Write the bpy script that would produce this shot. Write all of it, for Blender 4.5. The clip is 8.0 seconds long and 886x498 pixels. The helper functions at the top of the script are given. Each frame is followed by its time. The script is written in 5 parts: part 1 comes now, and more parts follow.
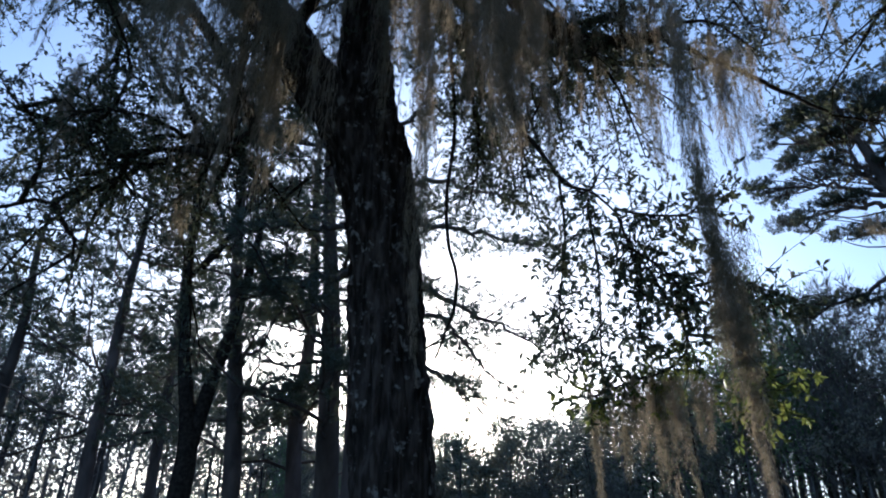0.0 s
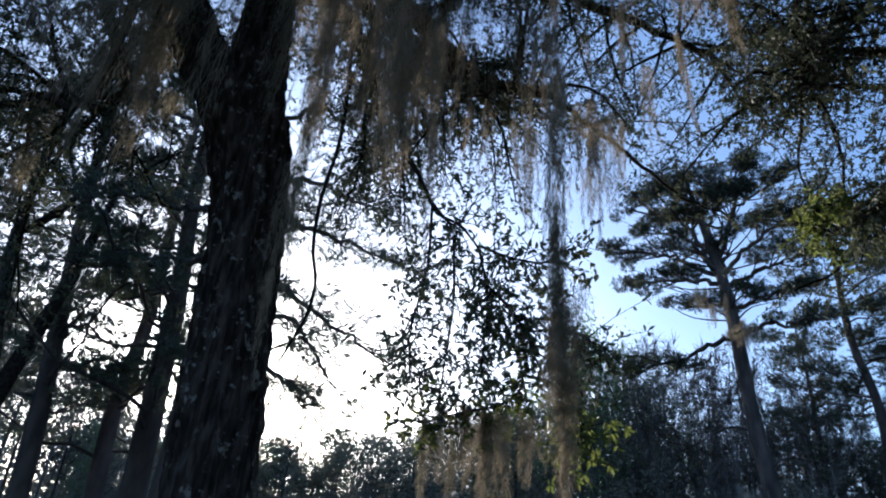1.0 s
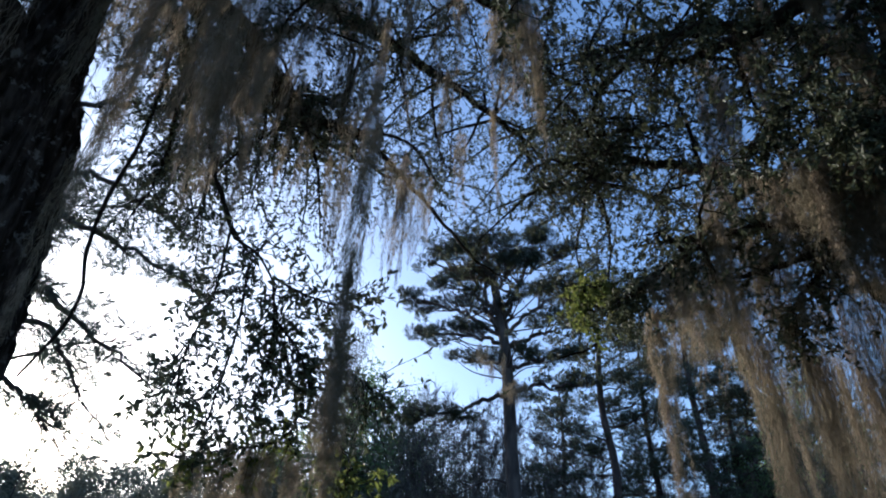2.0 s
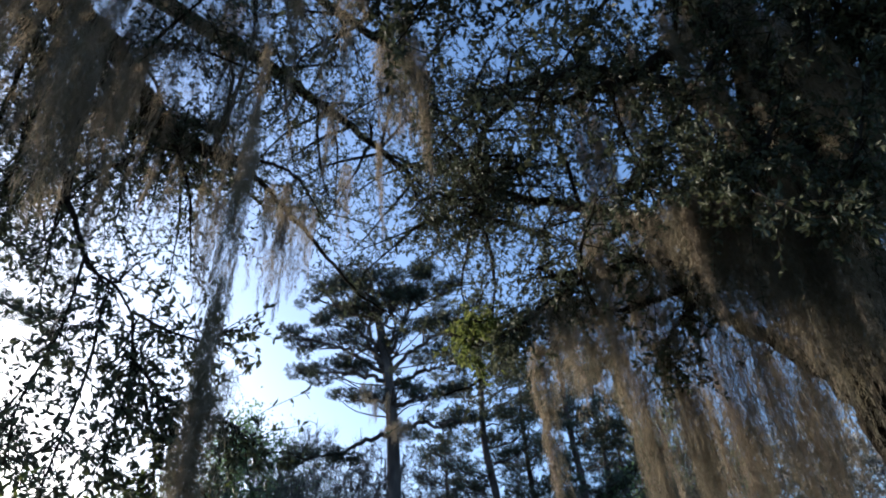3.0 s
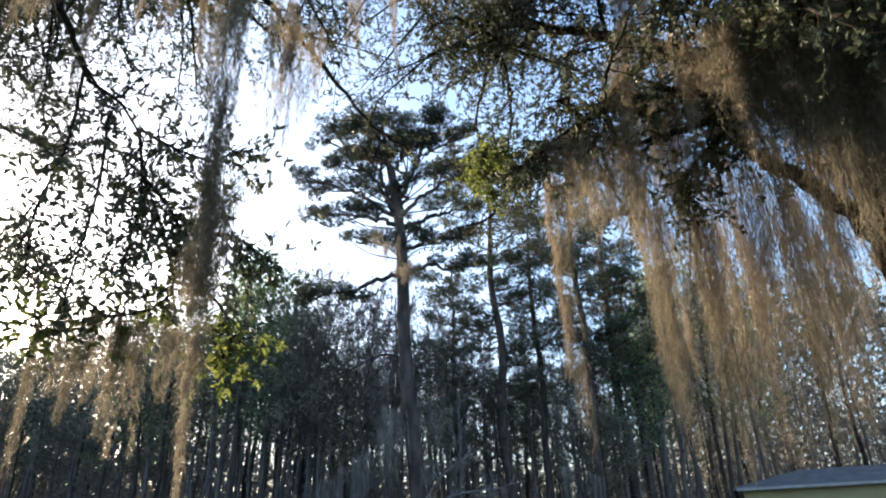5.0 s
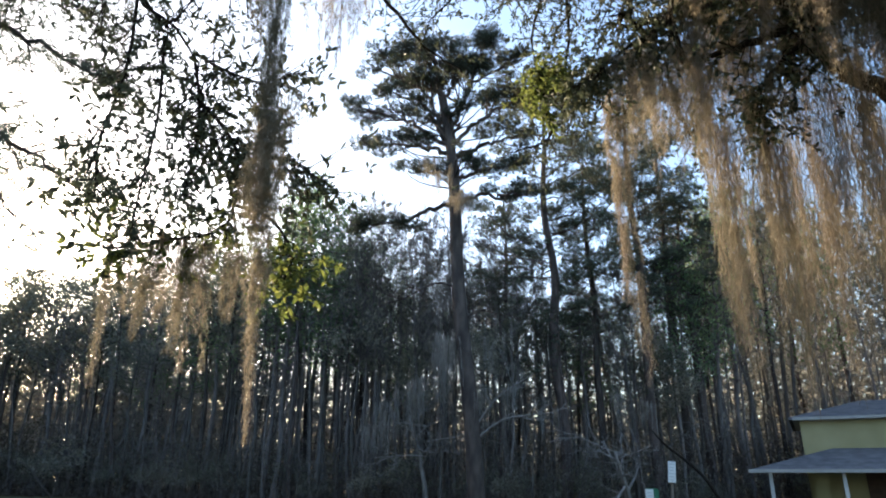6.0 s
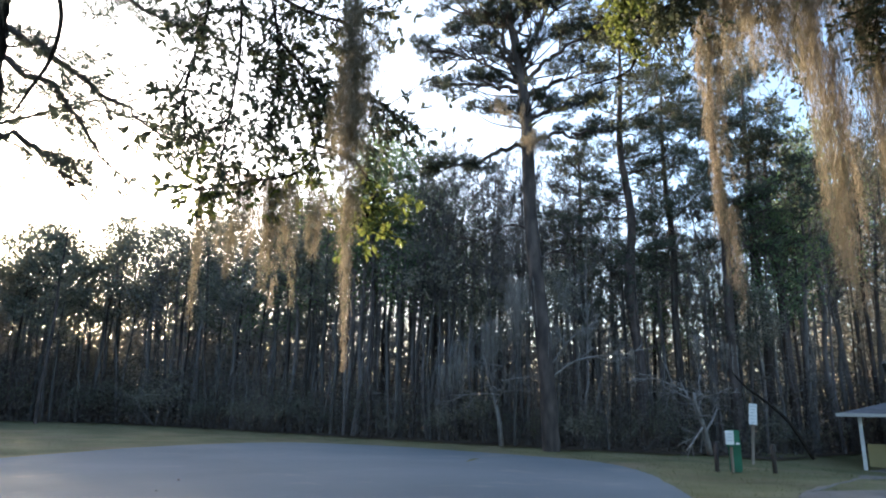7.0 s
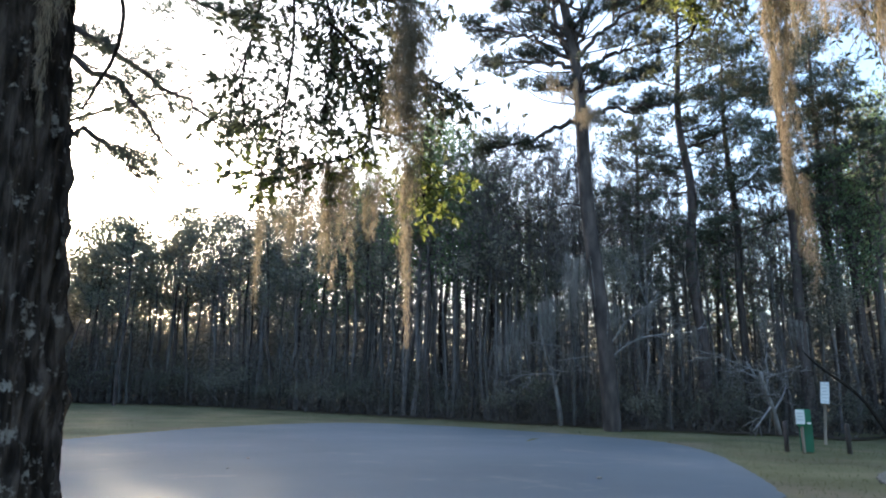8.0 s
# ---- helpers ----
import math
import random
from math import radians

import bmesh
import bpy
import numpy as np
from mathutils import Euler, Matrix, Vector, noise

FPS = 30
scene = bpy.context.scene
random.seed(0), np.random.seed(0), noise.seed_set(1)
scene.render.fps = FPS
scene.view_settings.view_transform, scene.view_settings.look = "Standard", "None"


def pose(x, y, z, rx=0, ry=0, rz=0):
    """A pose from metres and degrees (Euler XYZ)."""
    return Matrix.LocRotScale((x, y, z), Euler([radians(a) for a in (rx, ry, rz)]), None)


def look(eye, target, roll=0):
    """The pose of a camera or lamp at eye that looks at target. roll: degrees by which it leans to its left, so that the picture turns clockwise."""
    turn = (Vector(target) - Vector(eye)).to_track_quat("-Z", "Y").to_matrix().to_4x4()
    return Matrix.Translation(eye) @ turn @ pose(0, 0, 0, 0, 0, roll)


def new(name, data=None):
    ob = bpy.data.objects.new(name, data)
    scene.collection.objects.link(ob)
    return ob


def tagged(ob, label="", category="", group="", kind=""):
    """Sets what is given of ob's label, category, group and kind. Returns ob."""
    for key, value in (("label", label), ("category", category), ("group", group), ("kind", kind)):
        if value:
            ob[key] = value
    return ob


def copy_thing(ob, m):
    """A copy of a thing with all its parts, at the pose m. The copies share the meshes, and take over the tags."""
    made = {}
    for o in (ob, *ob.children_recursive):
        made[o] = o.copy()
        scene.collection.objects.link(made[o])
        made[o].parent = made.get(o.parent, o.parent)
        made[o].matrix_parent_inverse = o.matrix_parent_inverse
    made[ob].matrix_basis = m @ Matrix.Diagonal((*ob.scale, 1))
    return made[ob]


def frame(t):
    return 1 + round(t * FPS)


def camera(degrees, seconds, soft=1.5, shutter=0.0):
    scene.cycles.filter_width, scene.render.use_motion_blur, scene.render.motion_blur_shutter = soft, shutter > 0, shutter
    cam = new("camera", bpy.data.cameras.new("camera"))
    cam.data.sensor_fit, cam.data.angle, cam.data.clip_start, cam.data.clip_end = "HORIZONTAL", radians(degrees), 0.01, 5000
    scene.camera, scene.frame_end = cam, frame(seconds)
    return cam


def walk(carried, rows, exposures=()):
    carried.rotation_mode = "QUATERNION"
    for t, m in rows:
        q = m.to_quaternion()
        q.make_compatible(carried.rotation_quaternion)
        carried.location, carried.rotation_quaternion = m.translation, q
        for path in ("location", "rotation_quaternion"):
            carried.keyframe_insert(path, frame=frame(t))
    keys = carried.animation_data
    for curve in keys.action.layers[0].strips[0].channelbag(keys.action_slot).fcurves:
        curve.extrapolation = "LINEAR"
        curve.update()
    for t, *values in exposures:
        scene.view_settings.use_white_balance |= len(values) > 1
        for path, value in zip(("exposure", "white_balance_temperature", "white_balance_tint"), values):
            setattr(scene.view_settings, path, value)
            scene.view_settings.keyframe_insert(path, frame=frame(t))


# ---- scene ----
cam = camera(68.3, 8.0, soft=2.0)
PATH = [
    (0, (0.063, -0.747, 1.455), (0.029, 1.002, 2.424), 1.4),
    (0.5, (0.078, -0.775, 1.439), (0.181, 0.96, 2.427), 3.7),
    (1, (0.079, -0.807, 1.457), (0.439, 0.872, 2.481), 5.1),
    (1.5, (0.1, -0.851, 1.461), (0.72, 0.712, 2.544), 5.2),
    (1.7, (0.095, -0.87, 1.453), (0.838, 0.617, 2.566), 4.4),
    (2.8, (0.182, -0.765, 1.548), (1.22, 0.408, 2.792), -2.0),
    (3, (0.204, -0.744, 1.546), (1.304, 0.37, 2.791), -3.9),
    (3.5, (0.23, -0.759, 1.532), (1.476, 0.292, 2.691), -4.8),
    (4, (0.257, -0.716, 1.523), (1.534, 0.399, 2.584), -2.7),
    (4.5, (0.284, -0.658, 1.509), (1.547, 0.563, 2.465), -1.9),
    (5.8, (0.316, -0.529, 1.442), (1.49, 0.931, 2.143), -0.2),
    (6, (0.315, -0.541, 1.442), (1.473, 0.95, 2.103), 0.2),
    (6.5, (0.306, -0.5, 1.428), (1.389, 1.081, 2.001), 1.3),
    (7, (0.287, -0.469, 1.413), (1.297, 1.186, 1.904), 1.3),
    (7.5, (0.274, -0.453, 1.400), (1.208, 1.257, 1.852), 1.7),
    (8, (0.28, -0.446, 1.396), (1.152, 1.301, 1.830), 1.0),
]
walk(cam, [(t, look(eye, target, roll)) for t, eye, target, roll in PATH], [(0, 0.94, 4850, 10), (1.5, 0.86, 4850, 10), (3, 1.04, 5050, 10), (3.5, 1.44, 5400, 10), (4, 1.72, 5600, 10), (4.5, 1.88, 5700, 10), (6, 1.97, 5850, 10), (8, 2.27, 5750, 10)])

# ---- light ----
SUN_BEARING, SUN_HEIGHT = -5.0, 13.1
world = bpy.data.worlds.new("world")
scene.world = world
world.use_nodes = True
wn = world.node_tree.nodes
sky = wn.new("ShaderNodeTexSky")
sky.sky_type = "NISHITA"
sky.sun_disc = False
sky.sun_elevation, sky.sun_rotation = radians(SUN_HEIGHT), radians(SUN_BEARING)
sky.air_density, sky.dust_density, sky.ozone_density = 1.0, 2.5, 1.3
wn["Background"].inputs["Strength"].default_value = 0.14
world.node_tree.links.new(sky.outputs["Color"], wn["Background"].inputs["Color"])
sun = new("sun", bpy.data.lights.new("sun", "SUN"))
sun.data.energy, sun.data.angle, sun.data.color = 5.0, radians(0.6), (1.0, 0.77, 0.48)
sun_way = Vector((math.sin(radians(SUN_BEARING)) * math.cos(radians(SUN_HEIGHT)),
                  math.cos(radians(SUN_BEARING)) * math.cos(radians(SUN_HEIGHT)), math.sin(radians(SUN_HEIGHT))))
sun.matrix_world = look(sun_way * 60, (0, 0, 0))

# ---- materials ----
def material(name, colours, scale=4.0, detail=6.0, bump=0.0, bump_scale=None, rough=0.8, stretch=(1, 1, 1), through_light=0.0,
             vary=0.0, island=False, spec=0.3, stops=(0.3, 0.7), spots=None, metal=0.0):
    m = bpy.data.materials.new(name)
    m.use_nodes = True
    n, l = m.node_tree.nodes, m.node_tree.links
    b = n["Principled BSDF"]
    b.inputs["Roughness"].default_value = rough
    b.inputs["Specular IOR Level"].default_value = spec
    b.inputs["Metallic"].default_value = metal
    co = n.new("ShaderNodeTexCoord")
    mp = n.new("ShaderNodeMapping")
    mp.inputs["Scale"].default_value = stretch
    l.new(co.outputs["Object"], mp.inputs["Vector"])
    t = n.new("ShaderNodeTexNoise")
    t.inputs["Scale"].default_value, t.inputs["Detail"].default_value = scale, detail
    l.new(mp.outputs["Vector"], t.inputs["Vector"])
    r = n.new("ShaderNodeValToRGB")
    r.color_ramp.elements[0].position, r.color_ramp.elements[1].position = stops
    r.color_ramp.elements[0].color, r.color_ramp.elements[1].color = (*colours[0], 1), (*colours[-1], 1)
    if len(colours) == 3:
        r.color_ramp.elements.new((stops[0] + stops[1]) / 2).color = (*colours[1], 1)
    l.new(t.outputs["Fac"], r.inputs["Fac"])
    out = r.outputs["Color"]
    if spots:
        colour, size, low, high = spots
        s = n.new("ShaderNodeTexNoise")
        s.inputs["Scale"].default_value, s.inputs["Detail"].default_value, s.inputs["Roughness"].default_value = size, 5.0, 0.65
        l.new(co.outputs["Object"], s.inputs["Vector"])
        sr = n.new("ShaderNodeMapRange")
        sr.inputs["From Min"].default_value, sr.inputs["From Max"].default_value = low, high
        l.new(s.outputs["Fac"], sr.inputs["Value"])
        mx = n.new("ShaderNodeMix")
        mx.data_type = "RGBA"
        l.new(sr.outputs["Result"], mx.inputs["Factor"])
        l.new(out, mx.inputs["A"])
        mx.inputs["B"].default_value = (*colour, 1)
        out = mx.outputs["Result"]
    if vary:
        if island:
            src = n.new("ShaderNodeNewGeometry").outputs["Random Per Island"]
        else:
            src = n.new("ShaderNodeObjectInfo").outputs["Random"]
        h = n.new("ShaderNodeHueSaturation")
        v = n.new("ShaderNodeMapRange")
        v.inputs["To Min"].default_value, v.inputs["To Max"].default_value = 1 - vary, 1 + vary
        l.new(src, v.inputs["Value"])
        l.new(v.outputs["Result"], h.inputs["Value"])
        hv = n.new("ShaderNodeMapRange")
        hv.inputs["To Min"].default_value, hv.inputs["To Max"].default_value = 0.5 + 0.06 * vary, 0.5 - 0.06 * vary
        l.new(src, hv.inputs["Value"])
        l.new(hv.outputs["Result"], h.inputs["Hue"])
        l.new(out, h.inputs["Color"])
        out = h.outputs["Color"]
    l.new(out, b.inputs["Base Color"])
    if bump:
        t2 = n.new("ShaderNodeTexNoise")
        t2.inputs["Scale"].default_value, t2.inputs["Detail"].default_value = bump_scale or scale * 4, 8.0
        l.new(mp.outputs["Vector"], t2.inputs["Vector"])
        bp = n.new("ShaderNodeBump")
        bp.inputs["Strength"].default_value, bp.inputs["Distance"].default_value = 1.0, bump
        l.new(t2.outputs["Fac"], bp.inputs["Height"])
        l.new(bp.outputs["Normal"], b.inputs["Normal"])
    if through_light:
        tr = n.new("ShaderNodeBsdfTranslucent")
        l.new(out, tr.inputs["Color"])
        mix = n.new("ShaderNodeMixShader")
        mix.inputs["Fac"].default_value = through_light
        l.new(b.outputs["BSDF"], mix.inputs[1])
        l.new(tr.outputs["BSDF"], mix.inputs[2])
        l.new(mix.outputs["Shader"], n["Material Output"].inputs["Surface"])
    return m


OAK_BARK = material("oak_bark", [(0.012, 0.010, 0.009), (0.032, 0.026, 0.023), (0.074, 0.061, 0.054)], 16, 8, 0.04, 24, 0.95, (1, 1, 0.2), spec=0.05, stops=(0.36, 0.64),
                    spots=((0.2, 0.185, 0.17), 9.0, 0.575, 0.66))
# oak bark without lichen spots, canopy shade painted in as a darker tone
SHADED_PLAIN_BARK = material("shaded_plain_oak_bark", [(0.010, 0.008, 0.007), (0.024, 0.019, 0.015), (0.05, 0.042, 0.034)], 9, 8, 0.03, 26, 0.95, (1, 1, 0.3), spec=0.05)
LIMB_BARK = material("limb_bark", [(0.012, 0.010, 0.009), (0.04, 0.034, 0.028)], 14, 6, 0.01, 40, 0.95, spec=0.05)
PINE_BARK = material("pine_bark", [(0.034, 0.028, 0.026), (0.068, 0.055, 0.049), (0.118, 0.094, 0.082)], 3, 8, 0.03, 9, 0.95, (1, 1, 0.35), vary=0.25)
GREY_BARK = material("grey_bark", [(0.10, 0.093, 0.086), (0.22, 0.205, 0.19)], 5, 6, 0.01, 20, 0.95, (1, 1, 0.4), vary=0.35)
FOREST_BARK = material("forest_bark", [(0.08, 0.073, 0.068), (0.168, 0.152, 0.14)], 4, 6, 0.01, 20, 0.95, (1, 1, 0.4), vary=0.35)
DEAD_WOOD = material("dead_wood", [(0.17, 0.162, 0.155), (0.31, 0.295, 0.28)], 8, 6, 0.005, 30, 0.9)
OAK_LEAF = material("oak_leaf", [(0.042, 0.052, 0.032), (0.085, 0.096, 0.056)], 3, 3, rough=0.52, through_light=0.34, vary=0.4, island=True, spec=0.3)
YOUNG_LEAF = material("young_leaf", [(0.088, 0.115, 0.028), (0.15, 0.17, 0.045)], 3, 3, rough=0.5, through_light=0.55, vary=0.35, island=True, spec=0.4)
NEEDLES = material("pine_needles", [(0.045, 0.058, 0.041), (0.095, 0.107, 0.074)], 0.7, 3, rough=0.65, through_light=0.22, vary=0.3)
# forest leaf tone greyed and lifted, so haze is painted into the colour
HAZED_SHRUB_LEAF = material("hazed_shrub_leaf", [(0.155, 0.16, 0.12), (0.25, 0.242, 0.185)], 0.9, 3, rough=0.6, through_light=0.42, vary=0.35)
SPRING_LEAF = material("spring_leaf", [(0.12, 0.185, 0.085), (0.19, 0.26, 0.125)], 0.9, 3, rough=0.6, through_light=0.5, vary=0.3)
THICKET = material("thicket_twigs", [(0.12, 0.118, 0.10), (0.22, 0.205, 0.175)], 0.5, 4, rough=0.9, through_light=0.3)
# far leaves are coloured paler than foliage to paint in haze and glare
HAZY_FAR_LEAF = material("hazy_far_foliage", [(0.22, 0.225, 0.185), (0.27, 0.26, 0.225), (0.34, 0.305, 0.27)], 0.12, 4, rough=0.8, through_light=0.5, spec=0.1)
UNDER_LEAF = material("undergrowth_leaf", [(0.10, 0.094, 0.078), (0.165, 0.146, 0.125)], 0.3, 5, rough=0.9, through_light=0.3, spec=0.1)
GREY_MOSS = material("grey_moss", [(0.19, 0.19, 0.175), (0.31, 0.30, 0.275)], 2.5, 4, rough=0.95, through_light=0.4, vary=0.2, spec=0.1)
MOSS = material("spanish_moss", [(0.145, 0.13, 0.104), (0.30, 0.255, 0.185)], 2.5, 4, rough=0.95, through_light=0.5, vary=0.25, spec=0.1)
GRASS_MAT = material("grass", [(0.075, 0.075, 0.03), (0.12, 0.115, 0.05), (0.17, 0.15, 0.08)], 0.35, 9, 0.03, 12, 0.95,
                     spots=((0.16, 0.12, 0.075), 0.22, 0.5, 0.72))
BLADE = material("grass_blade", [(0.09, 0.10, 0.04), (0.18, 0.165, 0.085)], 0.5, 5, rough=0.8, through_light=0.5)
LITTER = material("leaf_litter", [(0.035, 0.026, 0.018), (0.10, 0.07, 0.045)], 2.0, 9, 0.04, 9, 0.95)
ASPHALT = material("asphalt", [(0.076, 0.098, 0.115), (0.108, 0.132, 0.151), (0.142, 0.166, 0.185)], 0.16, 10, 0.004, 60, 0.85,
                   spots=((0.19, 0.195, 0.19), 0.5, 0.58, 0.80), stops=(0.25, 0.75))
SAND = material("sandy_gravel", [(0.12, 0.11, 0.095), (0.2, 0.182, 0.155)], 1.2, 9, 0.02, 25, 0.95)
STONE = material("pebble", [(0.12, 0.11, 0.10), (0.3, 0.28, 0.25)], 6, 4, rough=0.9, vary=0.4)
GREEN_PLASTIC = material("green_paint", [(0.010, 0.105, 0.058), (0.014, 0.14, 0.075)], 3, 5, rough=0.4, spec=0.5)
WHITE_PAINT = material("white_paint", [(0.66, 0.68, 0.68), (0.80, 0.80, 0.78)], 3, 6, rough=0.5)
OLD_WOOD = material("weathered_wood", [(0.14, 0.11, 0.085), (0.30, 0.25, 0.2)], 12, 6, 0.004, 30, 0.9, (1, 1, 0.08))
WALL_PAINT = material("yellow_wall_paint", [(0.31, 0.275, 0.14), (0.38, 0.335, 0.18)], 1.2, 6, 0.002, 20, 0.8)
SHINGLE = material("roof_shingles", [(0.07, 0.068, 0.072), (0.13, 0.125, 0.13)], 2.5, 8, 0.006, 30, 0.9, vary=0.25)
TRIM = material("pale_trim", [(0.30, 0.295, 0.28), (0.38, 0.37, 0.35)], 4, 5, rough=0.6)
DARK_DOOR = material("brown_door", [(0.06, 0.035, 0.025), (0.10, 0.06, 0.04)], 5, 5, rough=0.6)
INK = material("grey_print", [(0.46, 0.49, 0.5), (0.55, 0.57, 0.58)], 5, 3, rough=0.6)
POST_PAINT = material("porch_post_paint", [(0.42, 0.43, 0.43), (0.55, 0.55, 0.54)], 3, 6, rough=0.6)
STEEL = material("galvanised_steel", [(0.45, 0.45, 0.45), (0.6, 0.6, 0.6)], 6, 4, rough=0.45, metal=0.8)

# ---- mesh helpers ----
rng = np.random.default_rng(5)


class Geo:
    """Collects triangles."""
    def __init__(self):
        self.v, self.t, self.n = [], [], 0

    def add(self, v, t):
        v, t = np.asarray(v, float).reshape(-1, 3), np.asarray(t, int).reshape(-1, 3)
        self.v.append(v)
        self.t.append(t + self.n)
        self.n += len(v)

    def mesh(self, name, mat, smooth=True):
        v, t = np.concatenate(self.v), np.concatenate(self.t)
        me = bpy.data.meshes.new(name)
        me.vertices.add(len(v))
        me.vertices.foreach_set("co", v.ravel())
        me.loops.add(t.size)
        me.loops.foreach_set("vertex_index", t.ravel().astype(np.int32))
        me.polygons.add(len(t))
        me.polygons.foreach_set("loop_start", np.arange(0, t.size, 3, dtype=np.int32))
        me.polygons.foreach_set("use_smooth", np.full(len(t), smooth))
        me.update(calc_edges=True)
        me.validate()
        me.materials.append(mat)
        return me


def part(name, geo, mat, parent=None, label="", smooth=True):
    if isinstance(geo, Geo):
        data = geo.mesh(name, mat, smooth)
    else:
        data = bpy.data.meshes.new(name)
        geo.to_mesh(data)
        geo.free()
        data.materials.append(mat)
    ob = new(name, data)
    ob.parent = parent
    return tagged(ob, label)


def empty(name, m, label, category, group="", kind=""):
    ob = new(name)
    ob.empty_display_size = 0.2
    ob.matrix_world = m
    return tagged(ob, label, category, group, kind)


def unit(a):
    a = np.asarray(a, float)
    return a / np.maximum(np.linalg.norm(a, axis=-1, keepdims=True), 1e-9)


def curve(points, per=6):
    """A smooth line through a few points."""
    p = np.asarray(points, float)
    q = np.vstack([2 * p[0] - p[1], p, 2 * p[-1] - p[-2]])
    out = []
    for i in range(1, len(q) - 2):
        for s in np.arange(per) / per:
            a, b, c, d = q[i - 1], q[i], q[i + 1], q[i + 2]
            out.append(0.5 * (2 * b + (c - a) * s + (2 * a - 5 * b + 4 * c - d) * s * s + (3 * b - a - 3 * c + d) * s ** 3))
    return np.array(out + [p[-1]])


def tube(geo, line, radii, sides=6, relief=None):
    line = np.asarray(line, float)
    n = len(line)
    r = np.interp(np.linspace(0, 1, n), np.linspace(0, 1, len(radii)), radii)
    d = unit(np.gradient(line, axis=0))
    ref = np.array((0.31, 0.95, 0.05)) if abs(d[0][2]) > 0.8 else np.array((0.05, 0.1, 1.0))
    a = unit(np.cross(d, ref))
    b = np.cross(d, a)
    th = np.arange(sides) / sides * 2 * np.pi
    rr = np.repeat(r[:, None], sides, 1)
    if relief is not None:
        rr = rr + relief(line, th, r)
    v = line[:, None, :] + rr[..., None] * (np.cos(th)[None, :, None] * a[:, None, :] + np.sin(th)[None, :, None] * b[:, None, :])
    i, j = np.meshgrid(np.arange(n - 1), np.arange(sides), indexing="ij")
    k = (j + 1) % sides
    p, q, s, t = i * sides + j, i * sides + k, (i + 1) * sides + k, (i + 1) * sides + j
    tri = np.concatenate([np.stack([p, q, s], -1).reshape(-1, 3), np.stack([p, s, t], -1).reshape(-1, 3)])
    v = np.concatenate([v.reshape(-1, 3), line[-1:], line[:1]])
    if sides == 3:
        geo.add(v, tri)
        return
    top, jj = (n - 1) * sides, np.arange(sides)
    caps = np.concatenate([np.stack([top + jj, top + (jj + 1) % sides, np.full(sides, n * sides)], -1),
                           np.stack([(jj + 1) % sides, jj, np.full(sides, n * sides + 1)], -1)])
    geo.add(v, np.concatenate([tri, caps]))


def stamp(geo, shape, origin, ahead, size, roll=None):
    """Sets a small shape (vertices, triangles; it points along +y, faces +z) many times."""
    sv, st = shape
    o, y = np.asarray(origin, float).reshape(-1, 3), unit(np.asarray(ahead, float).reshape(-1, 3))
    n = len(o)
    if not n:
        return
    h = unit(rng.normal(size=(n, 3))) if roll is None else unit(roll)
    x = unit(np.cross(y, h))
    z = np.cross(x, y)
    size = np.broadcast_to(np.asarray(size, float), (n,))
    f = np.stack([x, y, z], 1)
    v = np.einsum("kc,ncd->nkd", sv, f) * size[:, None, None] + o[:, None, :]
    geo.add(v, (st[None] + (np.arange(n) * len(sv))[:, None, None]).reshape(-1, 3))


LEAF = (np.array([(0, 0, 0), (-0.17, 0.3, 0.06), (-0.19, 0.65, 0.05), (0, 1, -0.10), (0.19, 0.65, 0.05), (0.17, 0.3, 0.06)]),
        np.array([(0, 3, 1), (1, 3, 2), (0, 5, 3), (5, 4, 3)]))
BROAD = (np.array([(0, 0, 0), (-0.32, 0.5, 0.08), (0, 1, -0.05), (0.32, 0.5, 0.08)]), np.array([(0, 2, 1), (0, 3, 2)]))


def needle_tuft(count, width):
    v, t = [], []
    for i in range(count):
        d = unit(rng.normal(size=3) + np.array((0, 0.55, 0.25)))
        s = unit(np.cross(d, rng.normal(size=3))) * width
        b = rng.normal(size=3) * 0.12
        v += [b - s, b + s, b + d * rng.uniform(0.7, 1.0)]
        t.append((3 * i, 3 * i + 1, 3 * i + 2))
    return np.array(v), np.array(t)


STAND = np.array((0.2, -0.65, 1.47))


def spot(bearing, distance, z=0.0):
    """A place by compass bearing (0 is +y) and distance from the camera's standpoint, to fit its view."""
    b = radians(bearing)
    return np.array((STAND[0] + distance * math.sin(b), STAND[1] + distance * math.cos(b), z))


def by(bearing, rise, distance):
    """The same, with the height as an angle of rise from the camera's eye level."""
    return spot(bearing, distance, STAND[2] + distance * math.tan(radians(rise)))


def land(x, y):
    """Height of the ground: level, with a dip where the cabin stands."""
    s = np.clip((np.asarray(x, float) - 19) / 7, 0, 1) * np.clip((17 - np.asarray(y, float)) / 5, 0, 1)
    return -0.34 * s


# ---- ground ----
def sheet(name, mat, outline, z, edge=0.0, label="", category="", kind="structure", parent=None):
    """A flat piece of ground with a smooth outline."""
    p = np.asarray(outline, float)
    loop = curve(np.vstack([np.c_[p, np.zeros(len(p))], [[*p[0], 0]]]), 10)[:-1, :2]
    if edge:
        loop = loop + rng.normal(size=loop.shape) * edge
    bm = bmesh.new()
    vs = [bm.verts.new((x, y, z + float(land(x, y)))) for x, y in loop]
    lo = [bm.verts.new((x, y, z - 0.12 + float(land(x, y)))) for x, y in loop]
    bm.faces.new(vs)
    for i in range(len(vs)):
        bm.faces.new((vs[i - 1], lo[i - 1], lo[i], vs[i]))
    bmesh.ops.recalc_face_normals(bm, faces=bm.faces)
    ob = part(name, bm, mat, parent, label)
    return tagged(ob, category=category, kind=kind)


